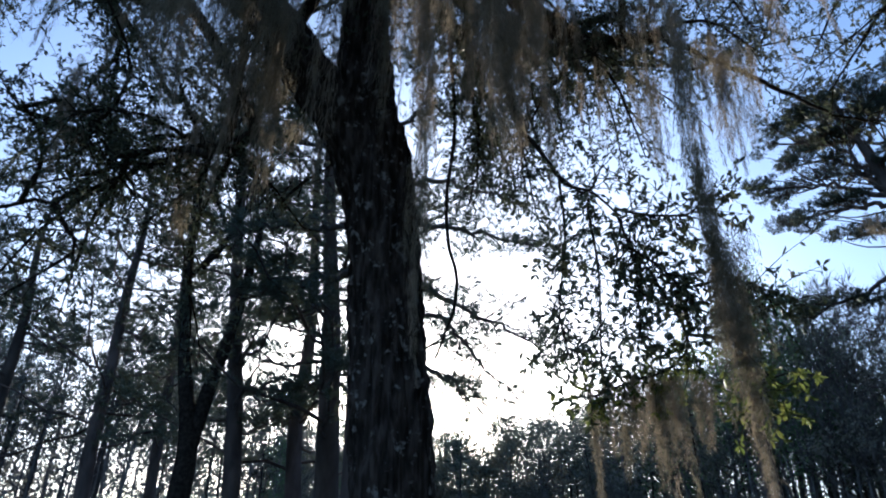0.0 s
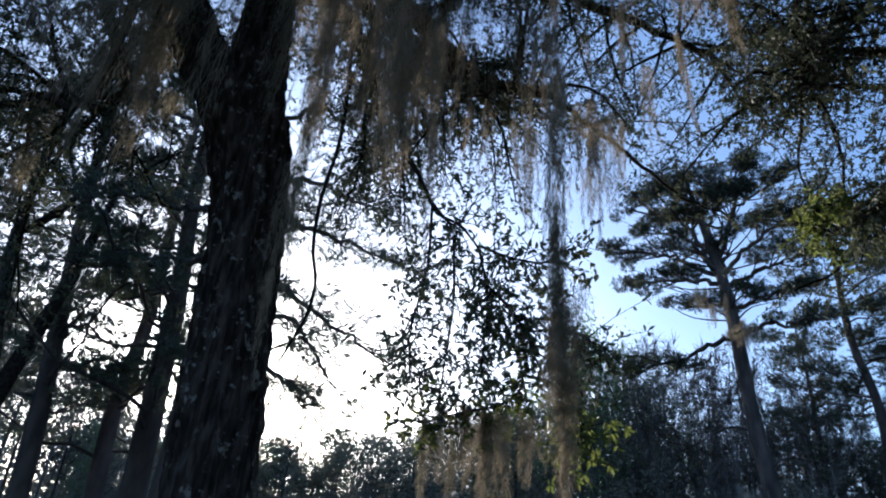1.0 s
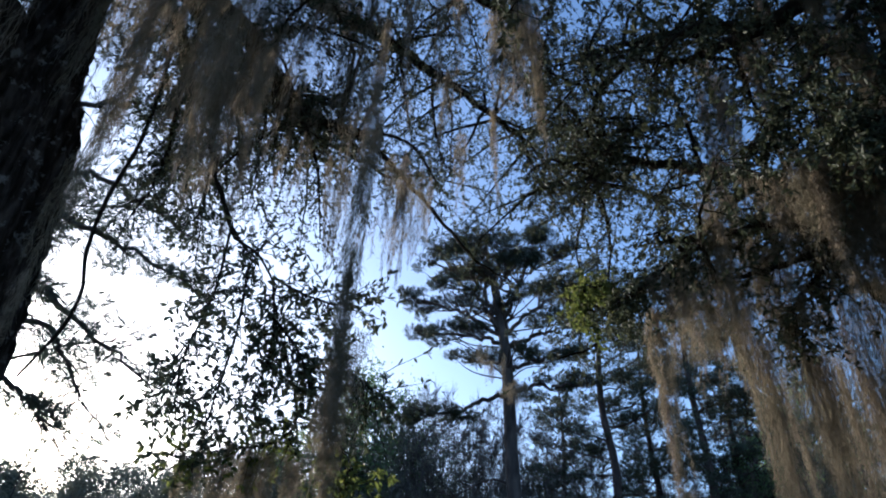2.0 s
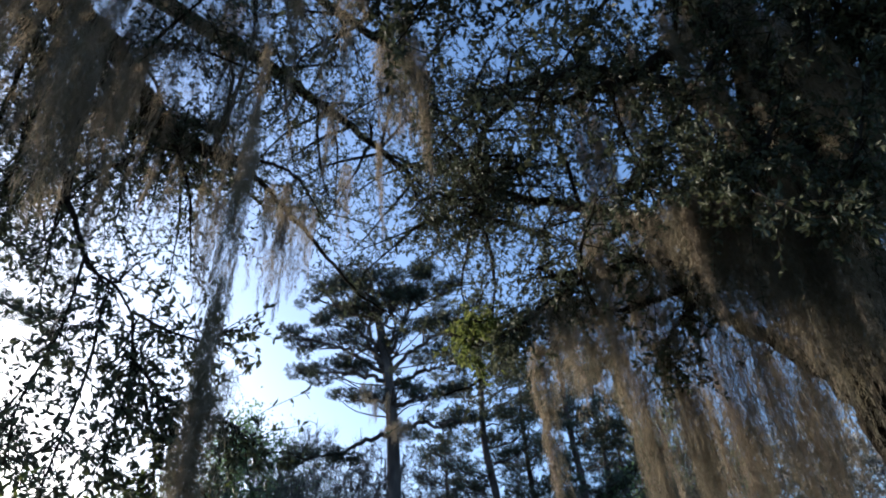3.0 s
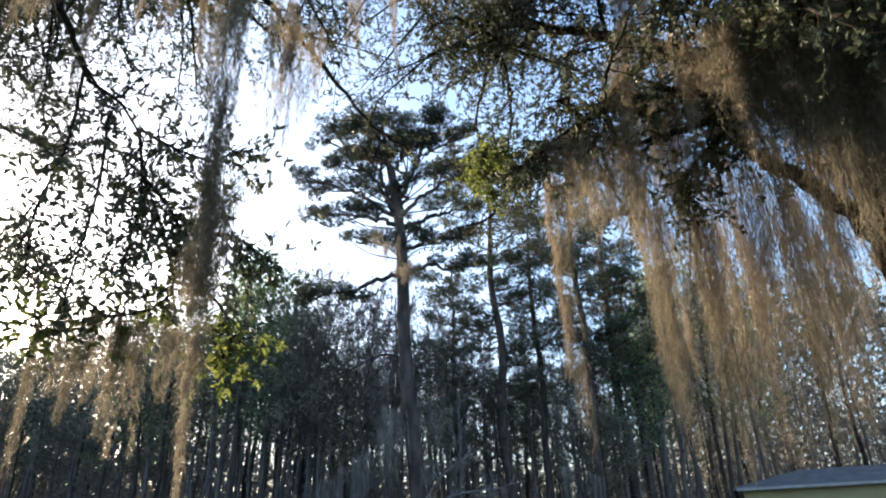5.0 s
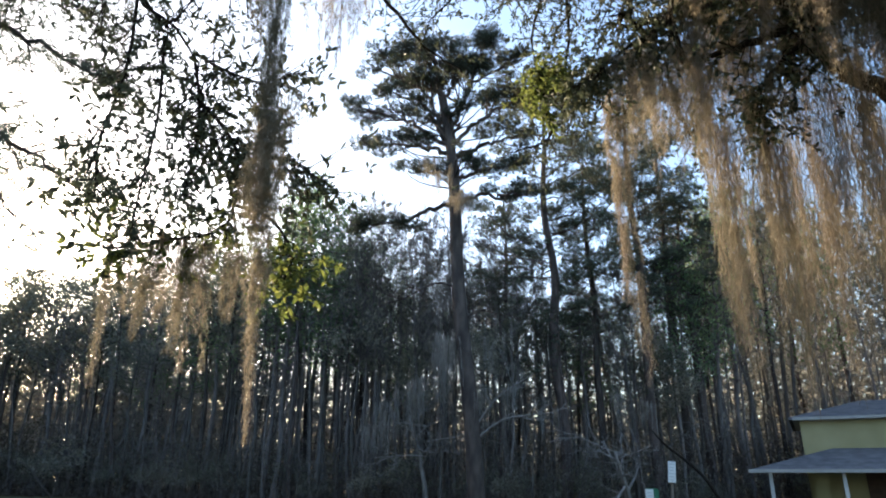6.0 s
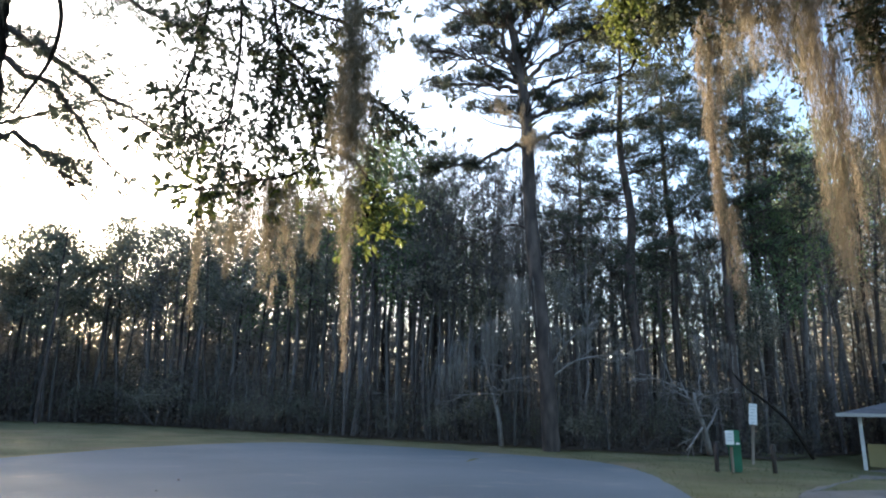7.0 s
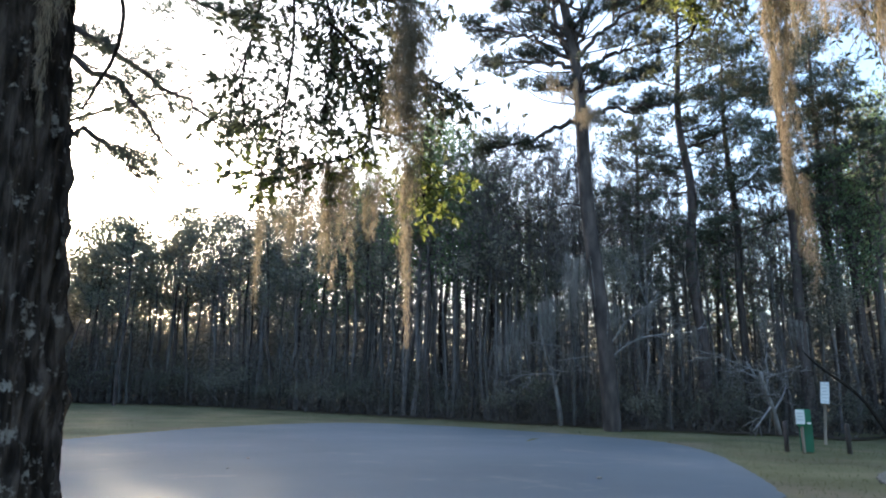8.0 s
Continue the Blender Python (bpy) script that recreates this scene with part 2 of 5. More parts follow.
g = Geo()
axis = np.concatenate([-np.geomspace(900, 40, 14), np.linspace(-36, 60, 97), np.geomspace(64, 900, 14)])
gx, gy = np.meshgrid(axis, axis, indexing="ij")
gz = land(gx, gy)
near = (np.abs(gx) < 62) & (np.abs(gy) < 62)
gz = gz + np.where(near, rng.normal(size=gx.shape) * 0.012, 0)
m = len(axis)
i, j = np.meshgrid(np.arange(m - 1), np.arange(m - 1), indexing="ij")
a = i * m + j
g.add(np.stack([gx, gy, gz], -1), np.concatenate([np.stack([a, a + m, a + m + 1], -1).reshape(-1, 3), np.stack([a, a + m + 1, a + 1], -1).reshape(-1, 3)]))
tagged(part("ground", g, GRASS_MAT, None, "olive and straw-coloured mown grass on level ground"), category="ground", kind="structure")

LOT = [(9.35, 6.3), (6.4, 5.0), (2.0, 5.4), (-4.0, 6.2), (-10.5, 8.0), (-11.5, 12.0), (-6.5, 16.0), (-1.0, 20.2), (0.7, 22.2), (4.6, 26.6), (10.0, 29.4),
       (13.4, 26.6), (15.0, 22.4), (16.0, 18.6), (16.3, 16.0), (15.0, 13.0), (13.2, 10.6), (11.3, 8.4)]
sheet("road", ASPHALT, LOT, 0.035, 0.02, "grey worn asphalt parking lot with a rounded edge", "parking lot")
sheet("pavement", SAND, [(12.4, 6.7), (13.6, 7.5), (15.4, 8.2), (19.0, 9.2), (24.0, 11.4), (25.0, 9.4), (19.0, 7.0), (14.0, 5.9)], 0.03, 0.02,
      "pale sandy gravel path towards the cabin", "path")
EDGE = ((-180, 40), (-120, 28), (-60, 26), (-30, 34), (-12, 58), (-4, 72), (5, 65), (14, 50), (23, 40), (33, 34), (42, 31), (50, 30), (58, 31), (64, 40), (75, 40), (100, 34), (180, 40))
TOPS = ((-180, 25), (-60, 22), (-40, 23), (-22, 22), (-13, 16), (-7, 13), (-5.6, 12.6), (-5.2, 10.6), (-3.0, 10.6), (-2.0, 12.8), (0, 13.8), (2, 12.6), (4, 15), (8, 15.2), (12, 16), (17, 17.5), (22, 19.5), (26, 22), (30, 20.5), (36, 20), (42, 19.5), (46, 18), (52, 17.5), (57, 19), (61, 23), (68, 23), (180, 25))


def edge_at(b):
    return float(np.interp(b, [e[0] for e in EDGE], [e[1] for e in EDGE]))


def top_at(b):
    return float(np.interp(b, [e[0] for e in TOPS], [e[1] for e in TOPS]))


fl = Geo()
bs = np.linspace(-180, 180, 181)
inner = np.array([spot(b, edge_at(b) - 0.3 + rng.normal() * 0.35) for b in bs])
outer = np.array([spot(b, edge_at(b) + 70) for b in bs])
for q in (inner, outer):
    q[:, 2] = land(q[:, 0], q[:, 1]) + 0.06
k = np.arange(180)
fl.add(np.concatenate([inner, outer]), np.concatenate([np.stack([k, k + 181, k + 182], -1), np.stack([k, k + 182, k + 1], -1)]))
tagged(part("ground", fl, LITTER, None, "dark brown leaf litter on the forest floor"), category="forest floor", kind="structure")

# ---- trees of the forest ----
TUFT = needle_tuft(8, 0.07)
FAR_TUFT = needle_tuft(6, 0.10)
TWIGS = needle_tuft(12, 0.022)


def pad(c, r, thick, count):
    """A flattened clump: places for tufts and the ways they point."""
    u = unit(rng.normal(size=(count, 3)))
    return c + u * (rng.uniform(0.25, 1, (count, 1)) ** 0.5) * (r, r, thick), u * (1, 1, 0.7) + (0, 0, 0.4)


def pine(name, height, radius, bare, reach, seed, limbs=34, tuft=FAR_TUFT, size=0.5, lean=(0.0, 0.0), label="", group="", flat=0.5, spacing=1.0, tufts=13, needle=0.28):
    global rng
    keep, rng = rng, np.random.default_rng(seed)
    root = empty(name, Matrix(), label, "pine tree", group)
    trunk, wood, crown = Geo(), Geo(), Geo()
    zs = np.linspace(0, 1, 7)
    sway = rng.normal(size=(7, 2)) * height * 0.0045
    sway[0] = 0
    line = np.c_[zs * lean[0] * height + sway[:, 0], zs * lean[1] * height + sway[:, 1], zs * height]
    line = curve(line, 4)
    tube(trunk, np.vstack([line[0] - (0, 0, 0.25), line]), [radius * 1.25, radius, radius * 0.85, radius * 0.6, radius * 0.12], 9)
    oo, dd = [], []
    for q in range(limbs):
        s = bare + (1 - bare) * (q + rng.uniform()) / limbs
        p = np.array([np.interp(s * height, line[:, 2], line[:, c]) for c in range(3)])
        th = rng.uniform(0, 2 * np.pi)
        shape = (1 - ((s - bare) / (1 - bare))) ** flat
        ln = reach * (0.35 + 0.65 * shape) * rng.uniform(0.5, 1.15)
        out = np.array((math.cos(th), math.sin(th), 0))
        up = rng.uniform(0.05, 0.6)
        limb = curve([p, p + out * ln * 0.5 + (0, 0, ln * up * 0.25), p + out * ln + (0, 0, ln * up)], 3)
        limb[1:-1] += rng.normal(size=(len(limb) - 2, 3)) * 0.1
        tube(wood, limb, [radius * 0.24, radius * 0.06], 3)
        if s < bare + 0.12 and rng.uniform() < 0.4:
            continue
        for f in np.linspace(1.0, 0.45, 1 + int(ln / spacing)):
            b0 = limb[int(f * (len(limb) - 1))]
            c = b0 + rng.normal(size=3) * (0.35, 0.35, 0.12) * (0.4 + 0.25 * ln) + (0, 0, 0.15)
            tube(wood, [b0, c], [radius * 0.06, radius * 0.02], 3)
            flat_r = rng.uniform(0.8, 1.3) * size
            pts, ways = pad(c, flat_r * 1.25, flat_r * 0.42, tufts)
            oo.append(pts)
            dd.append(ways + out * 0.2)
    oo, dd = np.concatenate(oo), np.concatenate(dd)
    stamp(crown, tuft, oo, dd, rng.uniform(0.75, 1.2, len(oo)) * needle)
    part("trunk", trunk, PINE_BARK, root)
    tagged(part("branchwork", wood, PINE_BARK, root), kind="stuff")
    part("crown", crown, NEEDLES, root, "dark green clumps of needles", smooth=False)
    rng = keep
    return root


def boughs(wood, tips, p, d, ln, r, level, deep, lift=0.15, fork=4, spread=0.65):
    """A branch and all its branches."""
    n = 4 if level < 2 else 2
    line, q, way = [p], np.array(p, float), unit(d)
    for _ in range(n):
        way = unit(way + rng.normal(size=3) * 0.16 + np.array((0, 0, lift * 0.35)))
        q = q + way * ln / n
        line.append(q)
    tube(wood, line, [max(r, 0.012), max(r * 0.45, 0.008)], max(3, 7 - 2 * level))
    if level == deep:
        tips.append((line[-1], way, ln))
        tips.append((line[1], way, ln))
        return
    for c in range(fork + (level == 0) * 3):
        s = rng.uniform(0.3, 1.0)
        at = np.array([np.interp(s * n, np.arange(n + 1), np.array(line)[:, k]) for k in range(3)])
        boughs(wood, tips, at, unit(way + rng.normal(size=3) * spread + np.array((0, 0, lift))), ln * rng.uniform(0.42, 0.68), r * 0.5 * (1.1 - 0.5 * s), level + 1, deep,
               lift, fork, spread)


def broadleaf(name, height, radius, seed, leaf=None, leaves=0, size=0.14, deep=3, fork=4, label="", category="tree", group="", lift=0.35, spread=0.6, stems=1, bark=None, haze=0):
    global rng
    keep, rng = rng, np.random.default_rng(seed)
    root = empty(name, Matrix(), label, category, group)
    wood, crown, tips = Geo(), Geo(), []
    for s in range(stems):
        d = np.array((0, 0, 1.0)) + (rng.normal(size=3) * 0.4 if stems > 1 else 0)
        base = np.array((0, 0, -0.15)) + (rng.normal(size=3) * (0.25, 0.25, 0) if stems > 1 else 0)
        boughs(wood, tips, base, d, height * 0.62, radius, 0, deep, lift, fork, spread)
    part("trunk", wood, bark or GREY_BARK, root)
    if not leaf:
        o = np.array([t[0] for t in tips])
        pick = rng.integers(0, len(o), haze)
        stamp(crown, TWIGS, o[pick] + rng.normal(size=(haze, 3)) * 0.5, rng.normal(size=(haze, 3)) + (0, 0, 1.0), rng.uniform(0.7, 1.5, haze) * height / 17)
        if haze:
            part("crown", crown, THICKET, root, smooth=False)
    if leaf:
        o = np.array([t[0] for t in tips])
        ln = np.array([t[2] for t in tips])
        pick = rng.integers(0, len(o), leaves)
        pos = o[pick] + rng.normal(size=(leaves, 3)) * ln[pick][:, None] * 0.35
        pos[:, 2] = np.maximum(pos[:, 2], 0.05)
        stamp(crown, BROAD, pos, rng.normal(size=(leaves, 3)) + (0, 0, -0.2), rng.uniform(0.6, 1.2, leaves) * size)
        part("crown", crown, leaf, root, smooth=False)
    rng = keep
    return root


def forest_tree(name, height, radius, clear, reach, seed, leaf=None, per=60, size=0.2, puff=0.6, limbs=14, steep=0.8, label="", category="tree"):
    """A straight forest tree: clear trunk, rising limbs, and twigs or clumps of leaves at their ends."""
    global rng
    keep, rng = rng, np.random.default_rng(seed)
    root = empty(name, Matrix(), label, category, "forest trees")
    trunk, wood, crown = Geo(), Geo(), Geo()
    zs = np.linspace(0, 1, 8)
    sway = np.cumsum(rng.normal(size=(8, 2)) * height * 0.007, 0)
    sway -= sway[0]
    line = curve(np.c_[sway, zs * height], 3)
    tube(trunk, np.vstack([line[0] - (0, 0, 0.3), line]), [radius * 1.3, radius, radius * 0.85, radius * 0.6, radius * 0.35, radius * 0.08], 6)
    oo, dd = [], []
    for q in range(limbs):
        u = (q + rng.uniform()) / limbs
        s = clear + (0.97 - clear) * u
        p = np.array([np.interp(s * height, line[:, 2], line[:, c]) for c in range(3)])
        th = rng.uniform(0, 2 * np.pi)
        out = np.array((math.cos(th), math.sin(th), 0))
        ln = reach * (0.35 + 0.65 * math.sin(math.pi * min(1, 0.3 + 0.72 * u))) * rng.uniform(0.6, 1.15)
        up = rng.uniform(0.5, 1.2) * steep
        tip = p + out * ln + (0, 0, ln * up)
        limb = curve([p, p + out * ln * 0.5 + (0, 0, ln * up * 0.32) + rng.normal(size=3) * 0.12, tip], 3)
        r = radius * 0.42 * (1 - 0.6 * u)
        tube(wood, limb, [r, r * 0.6, r * 0.2], 3)
        for f in (1.0, 0.8, 0.62, 0.45, 0.9, 0.7)[: 4 if leaf else 6]:
            b0 = limb[int(f * (len(limb) - 1))]
            d = unit(unit(tip - p) + rng.normal(size=3) * 0.7 + (0, 0, 0.25))
            c = b0 + d * rng.uniform(0.5, 1.1) * ln * 0.35
            tube(wood, [b0, (b0 + c) / 2 + rng.normal(size=3) * 0.06, c], [r * 0.28, r * 0.16, 0.008], 3)
            if leaf:
                n = int(per * rng.uniform(0.6, 1.3))
                oo.append(c + rng.normal(size=(n, 3)) * (puff, puff, puff * 0.62))
                dd.append(rng.normal(size=(n, 3)) + (0, 0, -0.25))
            else:
                for _ in range(5):
                    g0 = b0 + (c - b0) * rng.uniform(0.3, 1)
                    g1 = g0 + unit(d + rng.normal(size=3) * 0.6 + (0, 0, 0.3)) * rng.uniform(0.4, 1.1)
                    w = unit(np.cross(g1 - g0, rng.normal(size=3))) * 0.024
                    wood.add([g0 - w, g0 + w, g1], [(0, 1, 2)])
    for q in range(7):
        z = rng.uniform(0.12, clear) * height
        p = np.array([np.interp(z, line[:, 2], line[:, c]) for c in range(3)])
        d = unit(rng.normal(size=3) * (1, 1, 0.3) + (0, 0, 0.15)) * rng.uniform(0.4, 1.5)
        tube(wood, [p, p + d * 0.6 + (0, 0, 0.1), p + d], [0.03, 0.018, 0.006], 3)
    part("trunk", trunk, FOREST_BARK, root)
    tagged(part("branchwork", wood, FOREST_BARK, root), kind="stuff")
    if leaf:
        oo, dd = np.concatenate(oo), np.concatenate(dd)
        stamp(crown, BROAD, oo, dd, rng.uniform(0.6, 1.25, len(oo)) * size)
        part("crown", crown, leaf, root, smooth=False)
    rng = keep
    return root


P_LABEL = "tall dark pine with a bare trunk at the forest edge"
pines = [pine("pine_tree", 20, 0.165, 0.56 + 0.03 * s, 3.0, 11 + s, limbs=20, size=0.46, spacing=1.25, tufts=13, needle=0.27, label=P_LABEL, group="forest trees") for s in range(4)]
bares = [forest_tree("bare_tree", 18, 0.12, 0.36 + 0.04 * s, 2.5, 21 + s, limbs=17, steep=1.35, label="slender leafless grey-brown tree in the forest") for s in range(4)]
greens = [forest_tree("evergreen_tree", 15, 0.13, 0.46 + 0.05 * s, 2.6, 31 + s, HAZED_SHRUB_LEAF, 40, 0.2, 0.48, 15, 0.7, "round-topped evergreen broadleaf tree in the forest") for s in range(3)]
spring = [forest_tree("young_leaf_tree", 17, 0.14, 0.4, 2.2, 41 + s, SPRING_LEAF, 36, 0.19, 0.5, 16, 1.1, "tree with fresh pale green spring leaves") for s in range(2)]
shrubs = [broadleaf("shrub", 3.2, 0.035, 51 + s, HAZED_SHRUB_LEAF, 900, 0.13, 2, 3, "dense shrub at the forest edge, leaves greyed and paled for haze", "shrub", "forest shrubs", 0.3, 0.7, 3, FOREST_BARK) for s in range(3)]
firsts = pines + bares + greens + spring
heights = [20.5] * 4 + [18.5] * 4 + [16.0] * 3 + [18.5] * 2


def plant(c, bearing, distance, height, slim=1.0):
    """A copy of one of the first trees at its place, with its own height, turn and slight lean."""
    p = spot(bearing, distance)
    f = height / heights[c]
    turn = Euler((rng.normal() * 0.025, rng.normal() * 0.025 - (0.03 if bearing < 20 else 0.0), 0)).to_matrix() @ Euler((0, 0, rng.uniform(0, 6.28))).to_matrix()
    ob = copy_thing(firsts[c], Matrix.LocRotScale((p[0], p[1], float(land(p[0], p[1])) - 0.02), turn.to_quaternion(), None))
    ob.scale = (f * slim, f * slim, f)


# three rows, one behind the other, their tops along the skyline: first and last bearing, step, depth behind the edge, share of the skyline's height, kinds (pine, bare, evergreen, spring)
for first, last, step, deep, share, kinds in ((-62, -14, 1.1, (1, 7), (0.7, 1.0), (0.45, 0.35, 0.2, 0.0)), (-62, -14, 1.3, (8, 24), (0.7, 1.0), (0.5, 0.3, 0.2, 0.0)),
                                              (-14, 66, 1.35, (0.8, 5), (0.6, 0.95), (0.26, 0.52, 0.16, 0.06)), (-14, 22, 0.95, (5, 14), (0.7, 1.0), (0.3, 0.38, 0.26, 0.06)), (22, 66, 0.8, (5, 14), (0.7, 1.0), (0.3, 0.62, 0.02, 0.06)),
                                              (-14, 22, 0.8, (14, 40), (0.66, 0.98), (0.3, 0.36, 0.3, 0.04)), (22, 66, 0.7, (14, 40), (0.66, 0.98), (0.32, 0.58, 0.06, 0.04)), (66, 102, 1.2, (1, 14), (0.7, 1.0), (0.4, 0.35, 0.2, 0.05))):
    for b in np.arange(first, last, step):
        bb = b + rng.uniform(-0.5, 0.5) * step
        d = edge_at(bb) + rng.uniform(*deep)
        kind = int(rng.choice(4, p=kinds))
        c = (int(rng.integers(0, 4)), int(rng.integers(4, 8)), int(rng.integers(8, 11)), int(rng.integers(11, 13)))[kind]
        rise = top_at(bb) * rng.uniform(*share) * (0.88 if kind == 2 and bb > 20 else 1.0)
        plant(c, bb, d, STAND[2] + d * math.tan(radians(rise)), 1.0 if kind > 1 else min(1.0, rng.uniform(0.8, 1.1)))
# unseen trees behind the camera, added to close off skylight from that side
for b in np.arange(103, 298, 5.0):
    bb = (b + 180) % 360 - 180 + rng.uniform(-2, 2)
    plant(int(rng.integers(0, 4)), bb, edge_at(bb) + rng.uniform(1, 12), 20.5 * rng.uniform(0.9, 1.25))
# trees that stand out along the skyline: bearing, kind, rise of the top, distance behind the edge
# -5.4 to -3.0 added to block sun from the lot; -1.1, 0.3 from moss
for bb, c, rise, deep in ((-6.2, 8, 12.0, 4), (-5.4, 9, 11.3, 3), (-4.6, 10, 11.2, 5), (-3.8, 8, 11.3, 3), (-3.0, 9, 11.4, 5), (-0.9, 8, 14.3, 4), (-1.1, 9, 14.0, 8), (-0.1, 10, 14.5, 6), (0.3, 8, 14.4, 3), (0.7, 9, 13.6, 3), (1.6, 10, 13.4, 6), (4.2, 8, 15.4, 3), (5.8, 10, 16.3, 5), (7.6, 9, 15.2, 3), (9.6, 8, 15.2, 6), (11.5, 10, 16.6, 5), (14, 9, 17.5, 6), (17, 8, 17, 5), (20, 10, 18, 5), (19, 10, 19.5, 3), (21.5, 11, 21.5, 3), (27.5, 9, 22, 2), (30.5, 5, 22.5, 3), (29, 12, 24.5, 4), (24.2, 12, 26, 2), (32.2, 8, 19.5, 3),
                          (23.4, 11, 23, 3), (25.2, 12, 25.5, 4), (26.8, 11, 26.5, 5), (28.2, 12, 24, 3), (22.4, 9, 19.5, 2), (25.8, 11, 24, 6), (29.6, 11, 22, 4), (31.2, 5, 23, 4), (32.6, 4, 22, 3), (33.6, 6, 23.5, 6), (34.8, 7, 22, 4),
                          (36.2, 5, 23, 7), (37.4, 4, 22, 5), (38.6, 6, 21, 8), (40.8, 7, 22, 5), (42.2, 5, 21, 6), (44.6, 4, 22, 5), (45.6, 6, 21.5, 8), (29.4, 6, 23, 6), (30.4, 4, 22, 3), (31.8, 7, 24, 7), (33.0, 5, 21.5, 9), (34.2, 4, 23, 8), (35.5, 6, 22, 3), (36.8, 7, 21, 9), (38.0, 5, 22.5, 4), (41.5, 6, 21.5, 8), (43.2, 7, 21, 4), (44.0, 4, 20, 9), (47.2, 5, 20, 7), (49.2, 6, 21, 5), (52.4, 7, 20, 8), (31.0, 7, 21.5, 7), (34.4, 6, 21, 4), (33.4, 8, 16, 5), (36.0, 10, 15.5, 6), (43.4, 9, 15, 5), (46.5, 8, 15, 6), (50.0, 10, 14.5, 6),
                          (53.2, 8, 16, 5), (53.6, 5, 21, 4), (56.8, 4, 22, 5), (58.2, 12, 20, 4), (60.2, 11, 24, 3), (61.6, 9, 23, 4), (62.8, 12, 24, 5), (64.6, 8, 22, 4), (67.0, 11, 22, 4)):
    d = edge_at(bb) + deep
    plant(c, bb, d, STAND[2] + d * math.tan(radians(rise)), 1.15 if c > 7 and bb < 20 else 1.0)
# the first trees of each kind stand among the rest
for n_first, ob in enumerate(firsts):
    bb = -57 + 9.7 * n_first
    p = spot(bb, edge_at(bb) + 6.5)
    f = (STAND[2] + (edge_at(bb) + 6.5) * math.tan(radians(top_at(bb) * 0.85))) / heights[n_first]
    ob.matrix_world = Matrix.LocRotScale((p[0], p[1], float(land(p[0], p[1])) - 0.02), Euler((0, 0, n_first)), (f, f, f))
for b in np.arange(-60, 80, 1.4):
    bb = b + rng.uniform(-0.5, 0.5)
    p = spot(bb, edge_at(bb) + rng.uniform(0.4, 6))
    f = rng.uniform(0.5, 1.25) * edge_at(bb) / 45
    ob = copy_thing(shrubs[int(rng.integers(0, 3))], Matrix.LocRotScale((p[0], p[1], float(land(p[0], p[1]))), Euler((0, 0, rng.uniform(0, 6.28))), None))
    ob.scale = (f * 1.3, f * 1.3, f)
for n_first, ob in enumerate(shrubs):
    p = spot(-55 + 20 * n_first, edge_at(-55 + 20 * n_first) + 2.5)
    ob.matrix_world = Matrix.Translation((p[0], p[1], float(land(p[0], p[1]))))

# far woods behind the edge: foliage low between the trunks, and thin round crowns beyond
far = Geo()
for low_b, high_b, clumps, low_rise, high_rise, power, puff in ((-70, 90, 1500, 0.0, 0.34, 1.0, 1.4), (-15, 90, 1700, 0.0, 0.42, 0.8, 1.2), (-15, 90, 480, 0.3, 0.76, 1.2, 1.0), (-14, 22, 1150, 0.05, 0.66, 1.2, 1.2), (-14, 22, 420, 0.6, 0.92, 1.0, 0.9), (-16, 6, 620, 0.0, 0.5, 0.9, 1.2), (-16, 16, 900, 0.15, 0.68, 1.0, 1.1), (-64, -13, 650, 0.2, 0.62, 1.0, 1.2), (-24, -7, 520, 0.3, 0.92, 1.0, 1.1), (61, 104, 1200, 0.2, 0.8, 1.0, 1.3)):
    bb = rng.uniform(low_b, high_b, clumps)
    dd = np.array([edge_at(b) for b in bb]) + rng.uniform(9, 46, clumps)
    lump = np.array([1 + 0.3 * noise.noise(Vector((b * 0.4, 3.0, 0))) for b in bb])
    hh = (low_rise + (high_rise - low_rise) * rng.uniform(0, 1, clumps) ** power) * lump * np.tan(np.radians([top_at(b) for b in bb])) * dd + 0.4
    pos = np.stack([STAND[0] + dd * np.sin(np.radians(bb)), STAND[1] + dd * np.cos(np.radians(bb)), hh], -1)
    pos = np.repeat(pos, 38, 0)
    pos = pos + rng.normal(size=pos.shape) * (puff, puff, puff * 0.65)
    pos[:, 2] = np.maximum(pos[:, 2], 0.1)
    stamp(far, BROAD, pos, rng.normal(size=pos.shape) + (0, 0, -0.2), rng.uniform(0.24, 0.5, len(pos)))
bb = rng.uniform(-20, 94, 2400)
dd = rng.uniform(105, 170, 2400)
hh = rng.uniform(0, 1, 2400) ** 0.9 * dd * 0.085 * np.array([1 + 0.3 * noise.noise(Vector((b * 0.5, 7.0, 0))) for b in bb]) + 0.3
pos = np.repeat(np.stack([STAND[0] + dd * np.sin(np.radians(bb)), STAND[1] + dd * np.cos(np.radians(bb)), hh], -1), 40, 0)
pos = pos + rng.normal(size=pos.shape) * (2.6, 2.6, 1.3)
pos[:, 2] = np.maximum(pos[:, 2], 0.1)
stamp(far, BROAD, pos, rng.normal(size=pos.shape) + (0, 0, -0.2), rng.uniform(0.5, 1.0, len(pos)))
tagged(part("far_woods", far, HAZY_FAR_LEAF, None, "dense woods far behind the forest edge, painted pale for haze", smooth=False), category="woods", kind="stuff")
brush = Geo()
n_br = 105000
bb = rng.uniform(-64, 84, n_br)
near_edge = np.array([edge_at(b) for b in bb])
dd = near_edge + 0.4 + 10 * rng.uniform(0, 1, n_br) ** 1.3
